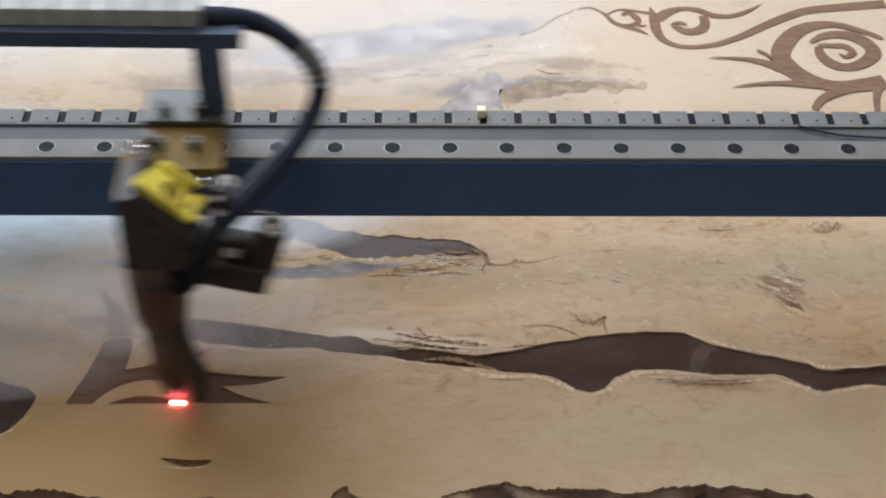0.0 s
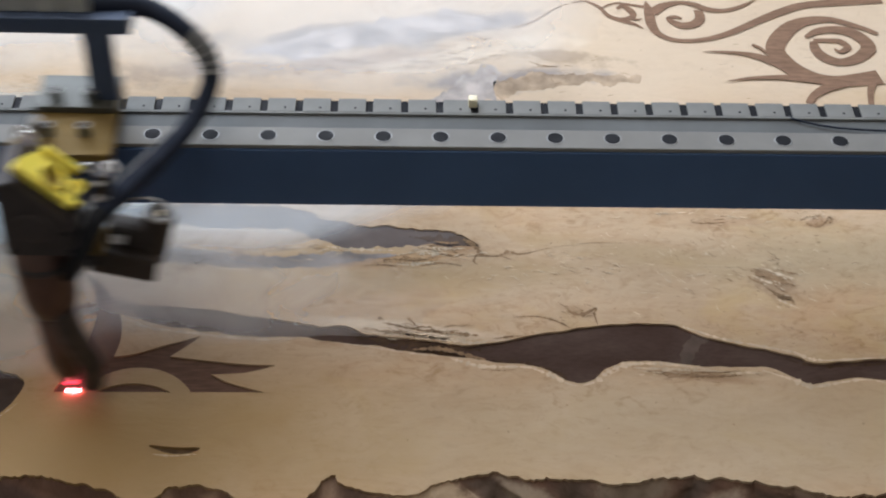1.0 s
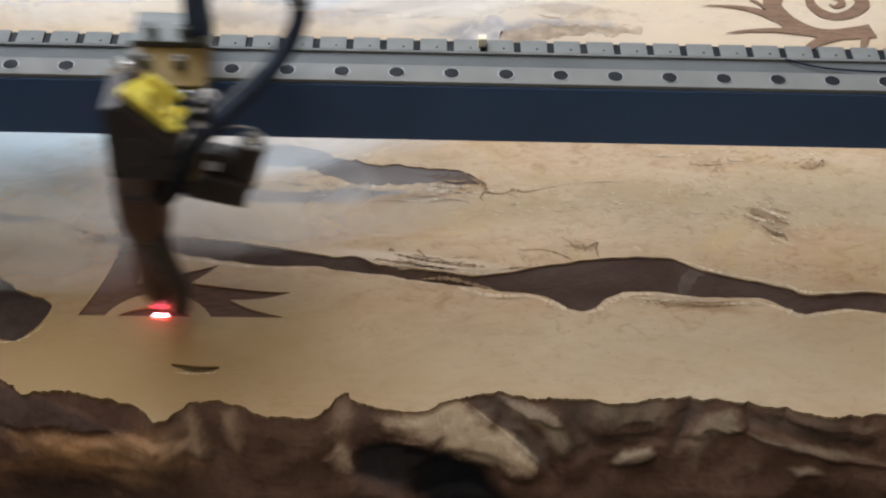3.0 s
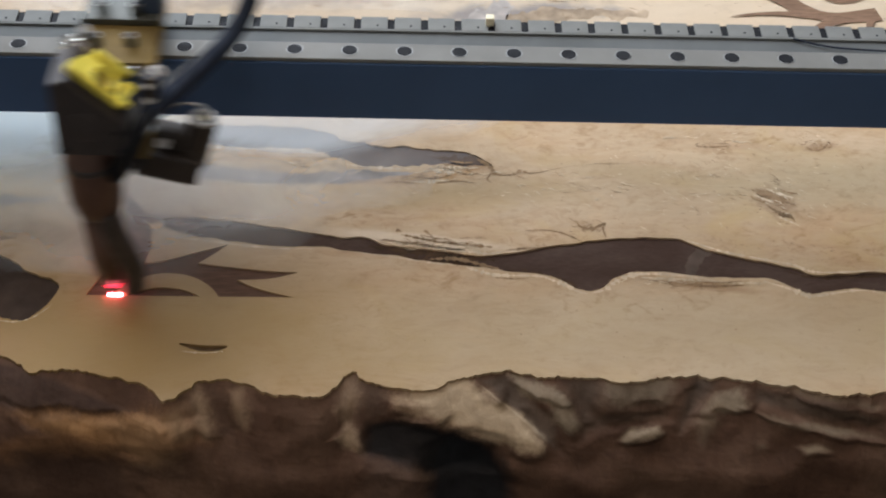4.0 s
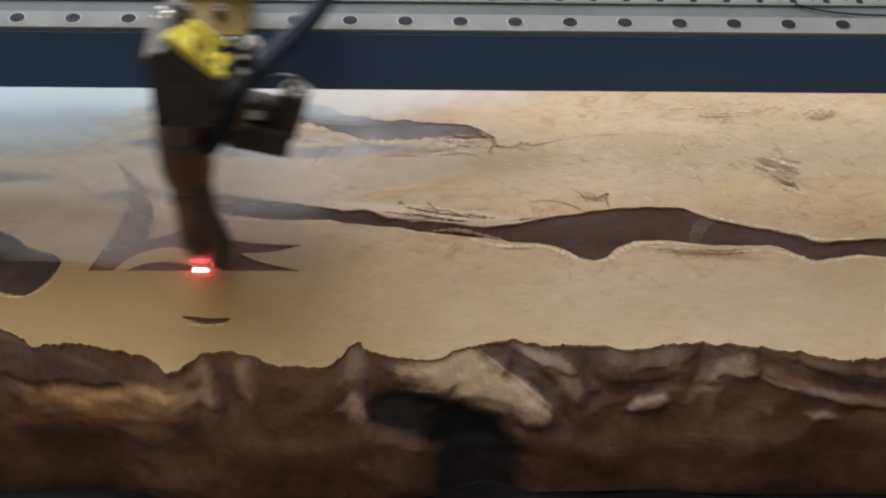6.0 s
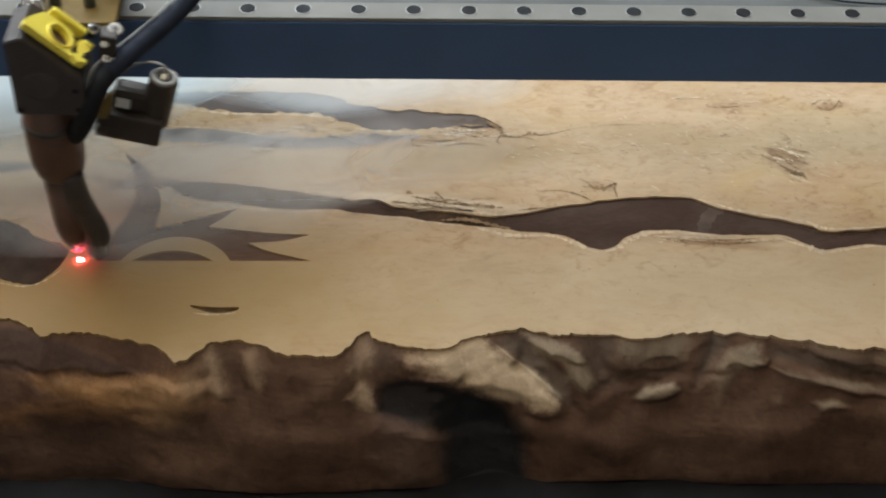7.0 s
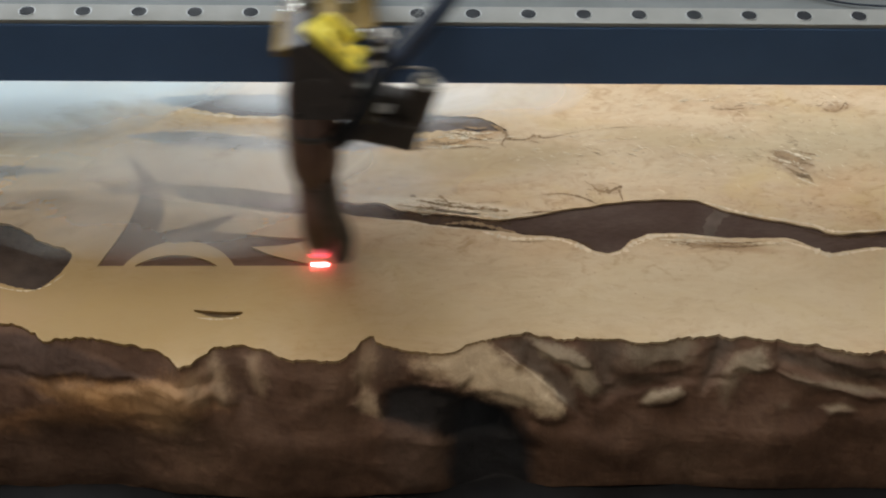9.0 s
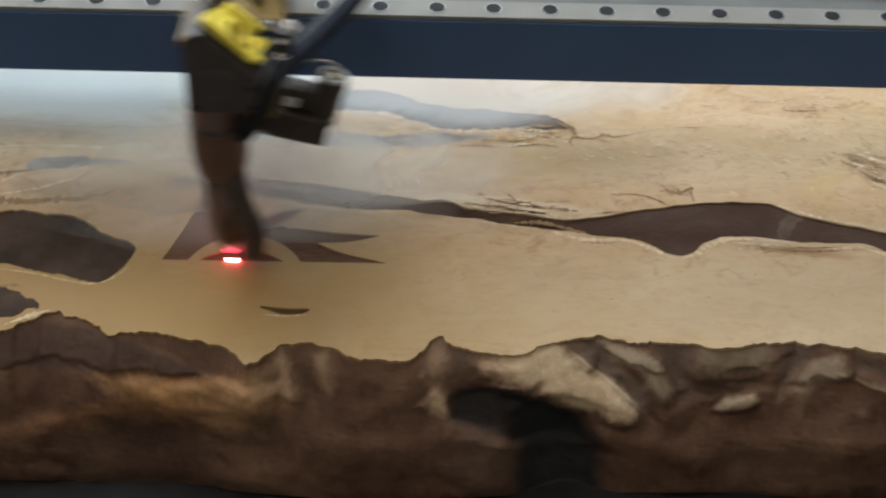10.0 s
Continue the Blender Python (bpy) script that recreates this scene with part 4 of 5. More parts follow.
    # dark brown fibres along the neck and the shores of the void
    for pts, w in (([(-92, -23.4), (-78, -26), (-62, -28.2), (-46, -31), (-30, -32)], [0.4, 1.8, 1.9, 1.6, 0.6]), ([(-84, -29.4), (-66, -32.2), (-50, -34), (-34, -37)], [0.3, 1.2, 1.3, 0.3]),
                   ([(-28, -39), (-18, -40.4), (-8, -41.2), (4, -46), (9, -50)], [0.6, 1.2, 1.0, 1.4, 0.4]), ([(40, -41), (56, -41), (74, -43.4), (100, -43)], [0.2, 0.9, 0.9, 0.2]),
                   ([(112, -37), (128, -41.6), (160, -39.6)], [0.2, 0.6, 0.3])):
        part("dark_fibre", stroke(pts, w, -0.0009, 14, 2.4), SCORCH, e, "dark brown fibres beside the filler")
    return e


slab = wooden_slab()


def inside(x, y, loop):
    hit = False
    for p, q in zip(loop, loop[1:] + loop[:1]):
        if (p.y > y) != (q.y > y) and x < p.x + (y - p.y) / (q.y - p.y) * (q.x - p.x):
            hit = not hit
    return hit


def fibre_marks():
    """Torn fibres, flecks and small pits: short ragged strokes scattered over the worn patches of the slab."""
    rng = random.Random(5)
    # centre, spread, direction, how many, longest, widest (mm, degrees)
    dark = [(-44, 37, 13, 5, -8, 42, 5, 0.45), (-66, 27, 22, 4, 4, 34, 6, 0.35), (118, 13, 19, 17, -36, 34, 4.5, 0.38), (106, 20, 16, 8, -30, 14, 4, 0.25), (146, 57, 10, 4, 8, 16, 5, 0.4),
            (92, 56, 18, 3, 2, 14, 6, 0.35), (-58, -21, 26, 4, -7, 40, 9, 0.35), (18, -8, 12, 5, -10, 22, 5, 0.35), (70, -48, 24, 2.5, -6, 30, 7, 0.35), (60, 22, 90, 30, -25, 90, 5, 0.18), (120, 40, 60, 22, -30, 50, 5, 0.20), (110, -22, 60, 10, -30, 40, 4, 0.2),
            (0, -75, 240, 30, 0, 26, 1.2, 0.5), (40, 30, 150, 40, 0, 30, 1.2, 0.5), (-60, 195, 70, 20, 8, 22, 8, 0.22), (10, 180, 40, 12, -14, 14, 7, 0.22), (80, 190, 120, 40, 0, 36, 6, 0.2), (-250, -12, 50, 7, -6, 36, 8, 0.5),
            (120, -46, 30, 3, -10, 18, 5, 0.4), (-120, 36, 50, 8, -6, 30, 8, 0.35)]
    pale = [(-50, 33, 16, 4, -10, 20, 6, 0.6), (116, 12, 19, 16, -36, 18, 4, 0.45), (146, 60, 9, 3, 8, 8, 5, 0.6), (-55, -25, 28, 3, -7, 18, 9, 0.4), (60, -46, 40, 2, -2, 22, 9, 0.45),
            (95, 62, 40, 8, 3, 18, 8, 0.5), (-60, 195, 60, 16, 12, 30, 12, 0.8), (-118, 33, 40, 6, -4, 18, 12, 0.5), (90, 25, 90, 30, -30, 110, 6, 0.28), (0, 20, 70, 14, -8, 50, 6, 0.25)]
    for name, mat, rows, z in (("dark_fibres", CRACK, dark, 0.0002), ("pale_fibres", PALE, pale, 0.00025)):
        bm = bmesh.new()
        for cx, cy, sx, sy, turn, count, longest, widest in rows:
            for _ in range(count):
                x, y = cx + rng.gauss(0, sx * 0.5), cy + rng.gauss(0, sy * 0.5)
                if any(inside(x * MM, y * MM, lp) for lp in (lake_line, streak_line, west_line, sun_body)):
                    continue
                a, ln = radians(turn + rng.gauss(0, 16)), longest * rng.uniform(0.25, 1.0)
                w, bend = widest * rng.uniform(0.3, 1.0), rng.gauss(0, 0.12) * ln
                d = Vector((math.cos(a), math.sin(a)))
                q = Vector((-d.y, d.x))
                pts = [Vector((x, y)) + d * ln * u + q * (bend * (1 - 4 * u * u) + rng.gauss(0, 0.06) * ln) for u in (-0.5, -0.2, 0.15, 0.5)]
                side = [0.02, w * rng.uniform(0.6, 1.2), w * rng.uniform(0.4, 1.0), 0.02]
                L = [bm.verts.new((*((p + q * k) * MM), z)) for p, k in zip(pts, side)]
                R = [bm.verts.new((*((p - q * k) * MM), z)) for p, k in zip(pts, side)]
                for i in range(3):
                    bm.faces.new((L[i], L[i + 1], R[i + 1], R[i]))
        tagged(part(name, bm, mat, slab, "torn fibres and flecks of the wood"), kind="stuff")


fibre_marks()


def live_edge():
    """The bark side of the slab: a rough skirt that falls from the edge to the bed."""
    run, fall = 0.036, 0.0585
    # broad swellings: ends as (x mm, share of the way down), half width mm, height mm
    FORMS = [((-300, 0.62), (-170, 0.60), 12, -4.0), ((-140, 0.6), (-110, 0.7), 12, 4.0), ((-20, 0.6), (10, 0.7), 9, 4.0), ((30, 0.62), (100, 0.66), 12, 4.0), ((-138, 0.05), (-128, 0.30), 6, -3.0), ((-42, 0.62), (-38, 0.98), 14, -8.0), ((-74, 0.62), (-74, 0.90), 8, 4.0), ((110, 0.5), (160, 0.55), 10, 3.0)]
    deep = run + fall
    bm = bmesh.new()
    xs = np.linspace(-0.42, 0.33, 560)
    ex = np.array([p.x for p in edge_line])
    ey = np.array([p.y for p in edge_line])
    order = np.argsort(ex)
    ys = np.interp(xs, ex[order], ey[order])
    calm = np.convolve(np.pad(ys, 60, mode="edge"), np.ones(121) / 121, mode="valid")
    vs = np.linspace(0, 1, 150)
    X, V = np.meshgrid(xs, vs)
    h = np.zeros_like(X)
    for (xa, va), (xb, vb), w, a in FORMS:
        ax, ay, bx, by = xa * MM, va * deep, xb * MM, vb * deep
        dx, dy = bx - ax, by - ay
        u = np.clip(((X - ax) * dx + (V * deep - ay) * dy) / (dx * dx + dy * dy), 0, 1)
        d = np.hypot(X - ax - u * dx, V * deep - ay - u * dy) / (w * MM)
        h += a * MM * np.exp(-d ** 2) * (0.7 if abs(a) < 8 else 1.0)
    way = 1000 * (calm[None, :] - run * (1 - (1 - V) ** 1.5) - SLOPE * fall * V ** 1.25)
    ragged = None
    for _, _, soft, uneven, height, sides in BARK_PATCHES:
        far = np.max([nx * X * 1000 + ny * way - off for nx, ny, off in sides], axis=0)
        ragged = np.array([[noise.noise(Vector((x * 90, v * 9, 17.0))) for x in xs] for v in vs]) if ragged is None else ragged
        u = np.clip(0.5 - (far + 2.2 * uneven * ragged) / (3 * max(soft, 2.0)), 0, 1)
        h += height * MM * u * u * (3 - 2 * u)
    rows = []
    for j, v in enumerate(vs):
        row = []
        amp = min(1.0, v * 9)
        for i, (x, y0) in enumerate(zip(xs, ys)):
            k = noise.noise(Vector((x * 30, v * 3.4, 5.0))) * 0.0032 + noise.noise(Vector((x * 80, v * 6, 9.0))) * 0.0012 + noise.noise(Vector((x * 210, v * 14, 3.0))) * 0.0004 + noise.noise(Vector((x * 520, v * 40, 7.0))) * 0.00025
            o = amp * (h[j, i] + k)
            y0 += (calm[i] - y0) * min(1.0, 1.5 * v)
            row.append(bm.verts.new((x, y0 + 0.0008 - run * (1 - (1 - v) ** 1.5) - 0.001 * max(0.0, 2 * v - 1) ** 1.5 - 0.62 * o, max(-0.0603, -0.0012 - fall * v ** 1.25 + 0.5 * o * min(1.0, 4 * v)))))
        rows.append(row)
    # the underside draws back to the board
    rows.append([bm.verts.new((p.co.x, p.co.y + 0.012, -0.0604)) for p in rows[-1]])
    rows.append([bm.verts.new((p.co.x, p.co.y + 0.012, -0.0604)) for p in rows[-1]])
    for a, b in zip(rows, rows[1:]):
        for k in range(len(xs) - 1):
            bm.faces.new((a[k], a[k + 1], b[k + 1], b[k]))
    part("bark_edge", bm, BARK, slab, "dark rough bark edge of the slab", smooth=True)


live_edge()


# ---- laser engravings ----
def scroll_engraving():
    e = empty("scroll_engraving")
    tagged(e, "brown tribal scroll ornament burnt into the pale slab", "engraving")
    strokes = [
        ([(33, 249), (41, 251), (49, 245), (54, 236), (60, 232), (68, 228), (74, 223)], [0.4, 0.8, 1.2, 1.6, 2.0, 1.6, 0.2]),
        ([(51, 244), (60, 249), (74, 246), (81, 244)], [0.6, 0.8, 1.2, 1.6]),
        ([(60, 243), (64, 246), (68, 241), (69, 236), (65, 233), (61, 233)], [1.0, 2.0, 2.4, 2.0, 1.6, 0.8]),
        ([(68, 233), (71, 232), (74, 233)], [1.2, 1.0, 0.2]),
        ([(78, 251), (79, 240), (79, 228), (82, 218), (90, 212), (101, 211), (114, 214), (128, 221), (143, 231), (159, 241), (174, 248), (199, 252), (223, 255)], [0.4, 3.2, 3.2, 2.4, 1.8, 1.8, 2.0, 2.4, 2.8, 3.2, 3.2, 3.6, 4.0]),
        ([(81, 239), (88, 246), (98, 250), (107, 248), (115, 243), (125, 242), (135, 246), (146, 254)], [3.6, 3.2, 1.6, 2.4, 2.4, 1.8, 1.6, 0.2]),
        ([(109, 242), (109, 234), (105, 228), (98, 226), (93, 229), (90, 233), (94, 235), (98, 233)], [2.8, 3.0, 3.2, 3.2, 2.4, 1.6, 1.6, 0.8]),
        ([(213, 219), (203, 226), (188, 233), (174, 232), (163, 226), (154, 215), (149, 203), (152, 191), (158, 182), (169, 175), (182, 173), (205, 177)], [1.7, 2.2, 2.8, 3.9, 5.0, 5.6, 5.6, 6.2, 6.2, 5.0, 5.0, 6.7]),
        ([(169, 215), (177, 221), (186, 223), (196, 221), (203, 213), (204, 204), (196, 195), (186, 191), (178, 194), (173, 202), (173, 211)], [1.1, 2.8, 3.4, 4.5, 4.5, 4.5, 3.9, 3.4, 3.9, 3.4, 2.2]),
        ([(173, 212), (182, 212), (189, 211), (192, 205), (187, 201), (184, 204)], [1.6, 2.0, 2.4, 2.4, 1.6, 0.6]),
        ([(106, 200), (118, 200), (131, 198), (141, 194), (151, 188)], [0.2, 1.0, 2.0, 3.2, 4.8]),
        ([(116, 172), (130, 175), (147, 176), (160, 175), (173, 174)], [0.2, 1.3, 2.2, 3.2, 4.0]),
        ([(159, 152), (164, 160), (173, 167), (183, 172)], [2.0, 2.4, 3.6, 4.4]),
        ([(194, 150), (196, 162), (200, 173)], [1.6, 1.8, 2.8]),
        ([(136, 207), (140, 204), (144, 198)], [1.3, 1.1, 1.2]),
    ]
    for k, (p, w) in enumerate(strokes):
        part("burnt_stroke", stroke(p, w, 0.0003 + 0.00004 * k), CHAR_PALE, e)


scroll_engraving()

def sun_engraving():
    """The burnt floor of the ornament, and the lines of wood that are still to be burnt away."""
    e = empty("sun_engraving")
    tagged(e, "dark brown half-finished sun ornament freshly burnt into the slab", "engraving")
    part("burnt_sun", plate([sun_body], -0.020, -0.0009), CHAR, e)
    part("burnt_eye", plate([sun_eye], -0.020, -0.0009), CHAR, e)
    rows = []
    n, step = 5, (DOT_Y1 - DOT_Y0) / 5
    for k in range(n):
        y1, y0 = DOT_Y0 + k * step, DOT_Y0 + (k + 1) * step
        ym = (y0 + y1) / 2
        h0, h1 = math.sqrt(RING_R ** 2 - (ym - RING_C[1]) ** 2), math.sqrt(EYE_R ** 2 - (ym - EYE_C[1]) ** 2)
        bm = None
        for xa, xb in ((-225.4, RING_C[0] - h0), (RING_C[0] + h0, -121), (EYE_C[0] - h1, EYE_C[0] + h1)):
            bm = box(xa * MM, xb * MM, y0 * MM, y1 * MM, -0.0010, -0.00003, bm=bm)
        rows.append((part("unburnt_line", bm, WOOD, e), (k + 0.5) * 10 / n))
    return rows


burnt_lines = sun_engraving()

# ---- gantry beam: a third of a degree out of level ----
GANTRY = Matrix.Translation((0, 0, 0.1)) @ pose(0, 0, 0, 0, 0.32, 0) @ Matrix.Translation((0, 0, -0.1))

def gantry_beam():
    e = empty("gantry_beam", GANTRY)
    tagged(e, "dark blue gantry beam with a steel guide rail on top", "gantry beam")
    part("beam_body", box(-0.62, 0.52, -0.007, 0.0265, 0.066, 0.0978, 0.0005), NAVY, e)
    part("top_plate", box(-0.62, 0.52, 0.0064, 0.0262, 0.0979, 0.0988, 0.0002), ALU, e, "grey aluminium top of the beam")
    rail = part("guide_rail", box(-0.62, 0.52, -0.0062, 0.006, 0.0979, 0.100, 0.0004), RAIL, e, "ground steel rail, its countersunk holes drawn as dark discs")
    # dark discs on the rail give the shade of its holes
    for k in range(-24, 21):
        m = Matrix.Translation((0.025 * k, 0.0003, 0.1001))
        ring = turned([(0.0034, 0), (0.0034, 0.00025), (0.0030, 0.0003)], 20, m)
        part("hole_shade_disc", ring, HOLE, rail)
    rim = None
    for k in range(-24, 21):
        if rim is None:
            rim = part("hole_rim", torus(0.0036, 0.00035, Matrix(), 20, 6, flat=0.5), CLAMP, e)
            ob = rim
        else:
            ob = new("hole_rim", rim.data)
            ob.parent = e
        ob.location = (0.025 * k, 0.0003, 0.1001)
    part("strip_ledge", box(-0.62, 0.52, 0.0158, 0.0171, 0.0989, 0.1001, 0.0002), STRIP, e)
    strip = part("slotted_strip", box(-0.62, 0.52, 0.0172, 0.0258, 0.0989, 0.0993), HOLE, e, "strip with dark slots")
    proto = dot = None
    for k in range(-38, 34):
        x = -0.0425 + 0.0156 * k
        if proto is None:
            proto = part("tooth", box(-0.0062, 0.0062, 0.0168, 0.0262, 0.0994, 0.1003, 0.0003), STRIP, strip)
            ob = proto
        else:
            ob = new("tooth", proto.data)
            ob.parent = strip
        ob.location = (x, 0, 0)
        if dot is None:
            dot = part("strip_screw", turned([(0.0006, 0), (0.0006, 0.0001)], 8), HOLE, strip)
            q = dot
        else:
            q = new("strip_screw", dot.data)
            q.parent = strip
        q.location = (x + 0.0015, 0.0195, 0.1003)
    c = part("cable_clip", box(-0.0375, -0.0335, 0.0205, 0.0245, 0.1003, 0.1048, 0.0006), CREAM)
    tagged(c, "small cream plastic clip on the beam", "clip")
    w = part("thin_wire", hose([(0.106, 0.016, 0.0996), (0.116, 0.012, 0.0994), (0.130, 0.009, 0.0994), (0.160, 0.0075, 0.0994), (0.24, 0.008, 0.0994)], 0.0005, 8), RUBBER, None, smooth=True)
    tagged(w, "thin black wire lying along the grey beam top", "wire")
    for x in (-0.60, 0.47):
        part("end_plate", box(x, x + 0.03, -0.02, 0.05, -0.062, 0.066, 0.001), NAVY, e)
    return e, c, w


gantry_things = gantry_beam()


# ---- the engraving head; origin at the laser spot ----
def cap_screw(name, m, r, h, parent, label="dull socket cap screw"):
    s = part(name, turned([(r * 0.9, 0), (r, r * 0.1), (r, h - r * 0.1), (r * 0.9, h)], 20, m), GREYBLOCK, parent, label)
    part("screw_rim", torus(r * 0.80, r * 0.18, m @ Matrix.Translation((0, 0, h)), 20, 8), STEEL, s)
    part("socket_shade_disc", turned([(r * 0.5, 0), (r * 0.5, 0.0002)], 6, m @ Matrix.Translation((0, 0, h))), HOLE, s)

# dark disc for the shade in the socket

def engraving_head():
    e = empty("laser_head")
    tagged(e, "laser engraving head with gold mirror mount and black lens tube", "laser head")
    T = Matrix.Translation
    # lens tube and nozzle
    part("lens_tube", turned([(0.0088, 0.0555), (0.0104, 0.0585), (0.0117, 0.064), (0.0122, 0.071), (0.0122, 0.084), (0.0116, 0.086), (0.0116, 0.104)], 36), TUBE, e, "brown-black anodised lens tube", True)
    part("tube_collar", turned([(0.0120, 0.0845), (0.0123, 0.0850), (0.0123, 0.0872), (0.0120, 0.0877)], 36), BLACK, e, smooth=True)
    part("nozzle_tube", turned([(0.0030, 0.0105), (0.0042, 0.011), (0.0070, 0.019), (0.0079, 0.027), (0.0087, 0.0560)], 32), TUBE, e, "brown-black nozzle", True)
    part("nozzle_tip", turned([(0.0022, 0.0075), (0.0026, 0.0078), (0.0026, 0.0115)], 16), TIP, e, "nozzle tip that glows in place of the laser light on it", True)
    part("air_jet", hose([(0.0050, -0.0050, 0.060), (0.0062, -0.0045, 0.045), (0.0080, -0.003, 0.034), (0.0110, -0.002, 0.021), (0.0098, -0.001, 0.0085)], 0.0056, 16), BLACK, e, "black air jet beside the nozzle", True)
    part("air_jet_tip", rod((0.0098, -0.001, 0.010), (0.0092, 0.0, 0.0045), 0.0034), BLACK, e)
    part("laser_spot", turned([(0.0011, 0.0004), (0.0011, 0.0007), (0.0007, 0.0010)], 20), LASER, e, "glowing red laser spot")
    # mirror housing, cut at 45 degrees
    bm = bmesh.new()
    prof = [(-0.0088, 0.1010), (0.0205, 0.1010), (0.0205, 0.1185), (-0.0010, 0.1400), (-0.0080, 0.1375)]
    fr = [bm.verts.new((x, -0.0157, z)) for x, z in prof]
    bk = [bm.verts.new((x, 0.0085, z)) for x, z in prof]
    bm.faces.new(fr)
    bm.faces.new(bk[::-1])
    for i in range(len(prof)):
        j = (i + 1) % len(prof)
        bm.faces.new((fr[j], fr[i], bk[i], bk[j]))
    bmesh.ops.bevel(bm, geom=bm.edges[:], offset=0.0006, segments=2, affect="EDGES")
    hb = part("mirror_housing", bm, BLACK, e, "black mirror housing")
    part("port_cover", turned([(0.0072, 0), (0.0072, 0.0006), (0.0062, 0.0009), (0.0040, 0.0009)], 28, T((0.004, -0.0158, 0.1165)) @ pose(0, 0, 0, 90, 0, 0)), BLACK, hb)
    for x, z in ((-0.0062, 0.1042), (0.0172, 0.1042), (0.0172, 0.1140)):
        part("housing_screw", turned([(0.0012, 0), (0.0012, 0.0005), (0.0009, 0.0007)], 14, T((x, -0.0157, z)) @ pose(0, 0, 0, 90, 0, 0)), HOLE, hb)
    # yellow kinematic mirror mount on the slope
    S = T((0.0085, -0.0035, 0.1305)) @ pose(0, 0, 0, 0, 45, 0)
    part("mount_base", box(-0.0140, 0.0136, -0.0072, 0.0116, 0.0002, 0.0012, 0.0003, m=S), DARK, e, "dark base plate of the mirror mount")
    hole = Vector((0.0005, -0.0008))
    outline = [Vector(p) * MM for p in ((-15, -7.8), (-15, -4), (-13.5, -1), (-8.6, 6.6), (-7, 7.2), (2.5, 7.0), (5.4, 5.4), (7.2, 2.4), (7.4, -1.5), (6.4, -4.6), (8.4, -6.4), (11.5, -6.9), (11.8, -7.8))]
    ring = [hole + Vector((math.cos(2 * math.pi * k / 36), math.sin(2 * math.pi * k / 36))) * 0.0051 for k in range(36)]
    mp = plate([outline, ring], 0.0013, 0.0045)
    mp.transform(S)
    plate_ob = part("mirror_plate", mp, YELLOW, e, "bright yellow mirror plate with a round hole")
    part("hole_lip", torus(0.0055, 0.0006, S @ T((hole.x, hole.y, 0.0046)), 40, 8), YELLOW, plate_ob, smooth=True)
    part("mirror_back", turned([(0.0050, 0), (0.0050, 0.0006), (0.0026, 0.0009)], 28, S @ T((hole.x, hole.y, 0.0013))), TUBE, plate_ob, "brown back of the mirror")
    part("clamp_bar", box(-0.0060, 0.0108, 0.0092, 0.0120, 0.0013, 0.0062, 0.0007, m=S), YELLOW, e, "yellow clamp bar of the mirror mount")
    # curled pressure spring: an arm that bends round the hole
    arm = bmesh.new()
    inner = [hole + Vector((math.cos(radians(w)), math.sin(radians(w)))) * 0.0096 for w in range(-44, 30, 6)]
    outer = [hole + Vector((math.cos(radians(w)) * 1.02, math.sin(radians(w)))) * (0.0124 + 0.0012 * math.sin(radians(w * 7))) for w in range(-44, 30, 6)]
    lo, hi = ([arm.verts.new((p.x, p.y, 0.0058 if z else 0.0030)) for p in inner + outer[::-1]] for z in (0, 1))
    n = len(lo)
    m2 = n // 2
    for i in range(m2 - 1):
        j = n - 1 - i
        arm.faces.new((hi[i], hi[i + 1], hi[j - 1], hi[j]))
        arm.faces.new((lo[j], lo[j - 1], lo[i + 1], lo[i]))
    for i in range(n):
        j = (i + 1) % n
        arm.faces.new((lo[i], lo[j], hi[j], hi[i]))
    arm.transform(S)
    part("pressure_arm", arm, YELLOW, e, "curled yellow pressure arm of the mount")
    part("arm_finger", box(0.0105, 0.0150, 0.0030, 0.0052, 0.0040, 0.0064, 0.0006, m=S), YELLOW, e)
    part("arm_foot", box(0.0118, 0.0142, -0.0075, -0.0052, 0.0013, 0.0056, 0.0006, m=S), YELLOW, e)
    part("adjuster_block", box(-0.0035, 0.0032, -0.0042, 0.0040, -0.0095, 0.0085, 0.0010, m=T((0.0285, 0.0050, 0.1205)) @ pose(0, 0, 0, 0, 12, 0)), DARK, e, "dark brown adjuster block")
    aim = Vector((0.42, -0.40, 0.81))
    for p, r, shut in (((0.0245, 0.0040, 0.1312), 0.0024, False), ((0.0322, 0.0070, 0.1290), 0.0029, True), ((0.0290, 0.0000, 0.1190), 0.0023, True), ((0.0285, 0.0000, 0.1265), 0.0014, True), ((0.0260, -0.0080, 0.1165), 0.0011, True), ((0.0246, -0.0080, 0.1130), 0.0011, True)):
        p = Vector(p)
        sc = part("adjusting_screw", rod(p - aim * 0.0075, p, r * 0.62, 14), HOLE, e)
        part("screw_knob", rod(p - aim * 0.0016, p, r, 20), LABEL if shut else CHROME, sc, "bright knurled knob")
        if not shut:
            part("knob_shade_disc", rod(p, p + aim * 0.0002, r * 0.5, 6), HOLE, sc)
    # carriage on the rail
    part("slider", box(-0.010, 0.0235, 0.050, 0.077, 0.1005, 0.1085, 0.0008), HOLE, e)
    gp = bmesh.new()
    outline = [(-0.0098, 0.080), (0.0252, 0.080), (0.0262, 0.0322), (0.0040, 0.0322), (-0.0040, 0.0170), (-0.0160, 0.0150), (-0.0160, 0.0430), (-0.0098, 0.0470)]
    lo, hi = ([gp.verts.new((x, y, z)) for x, y in outline] for z in (0.1095, 0.1132))
    gp.faces.new(lo[::-1])
    gp.faces.new(hi)
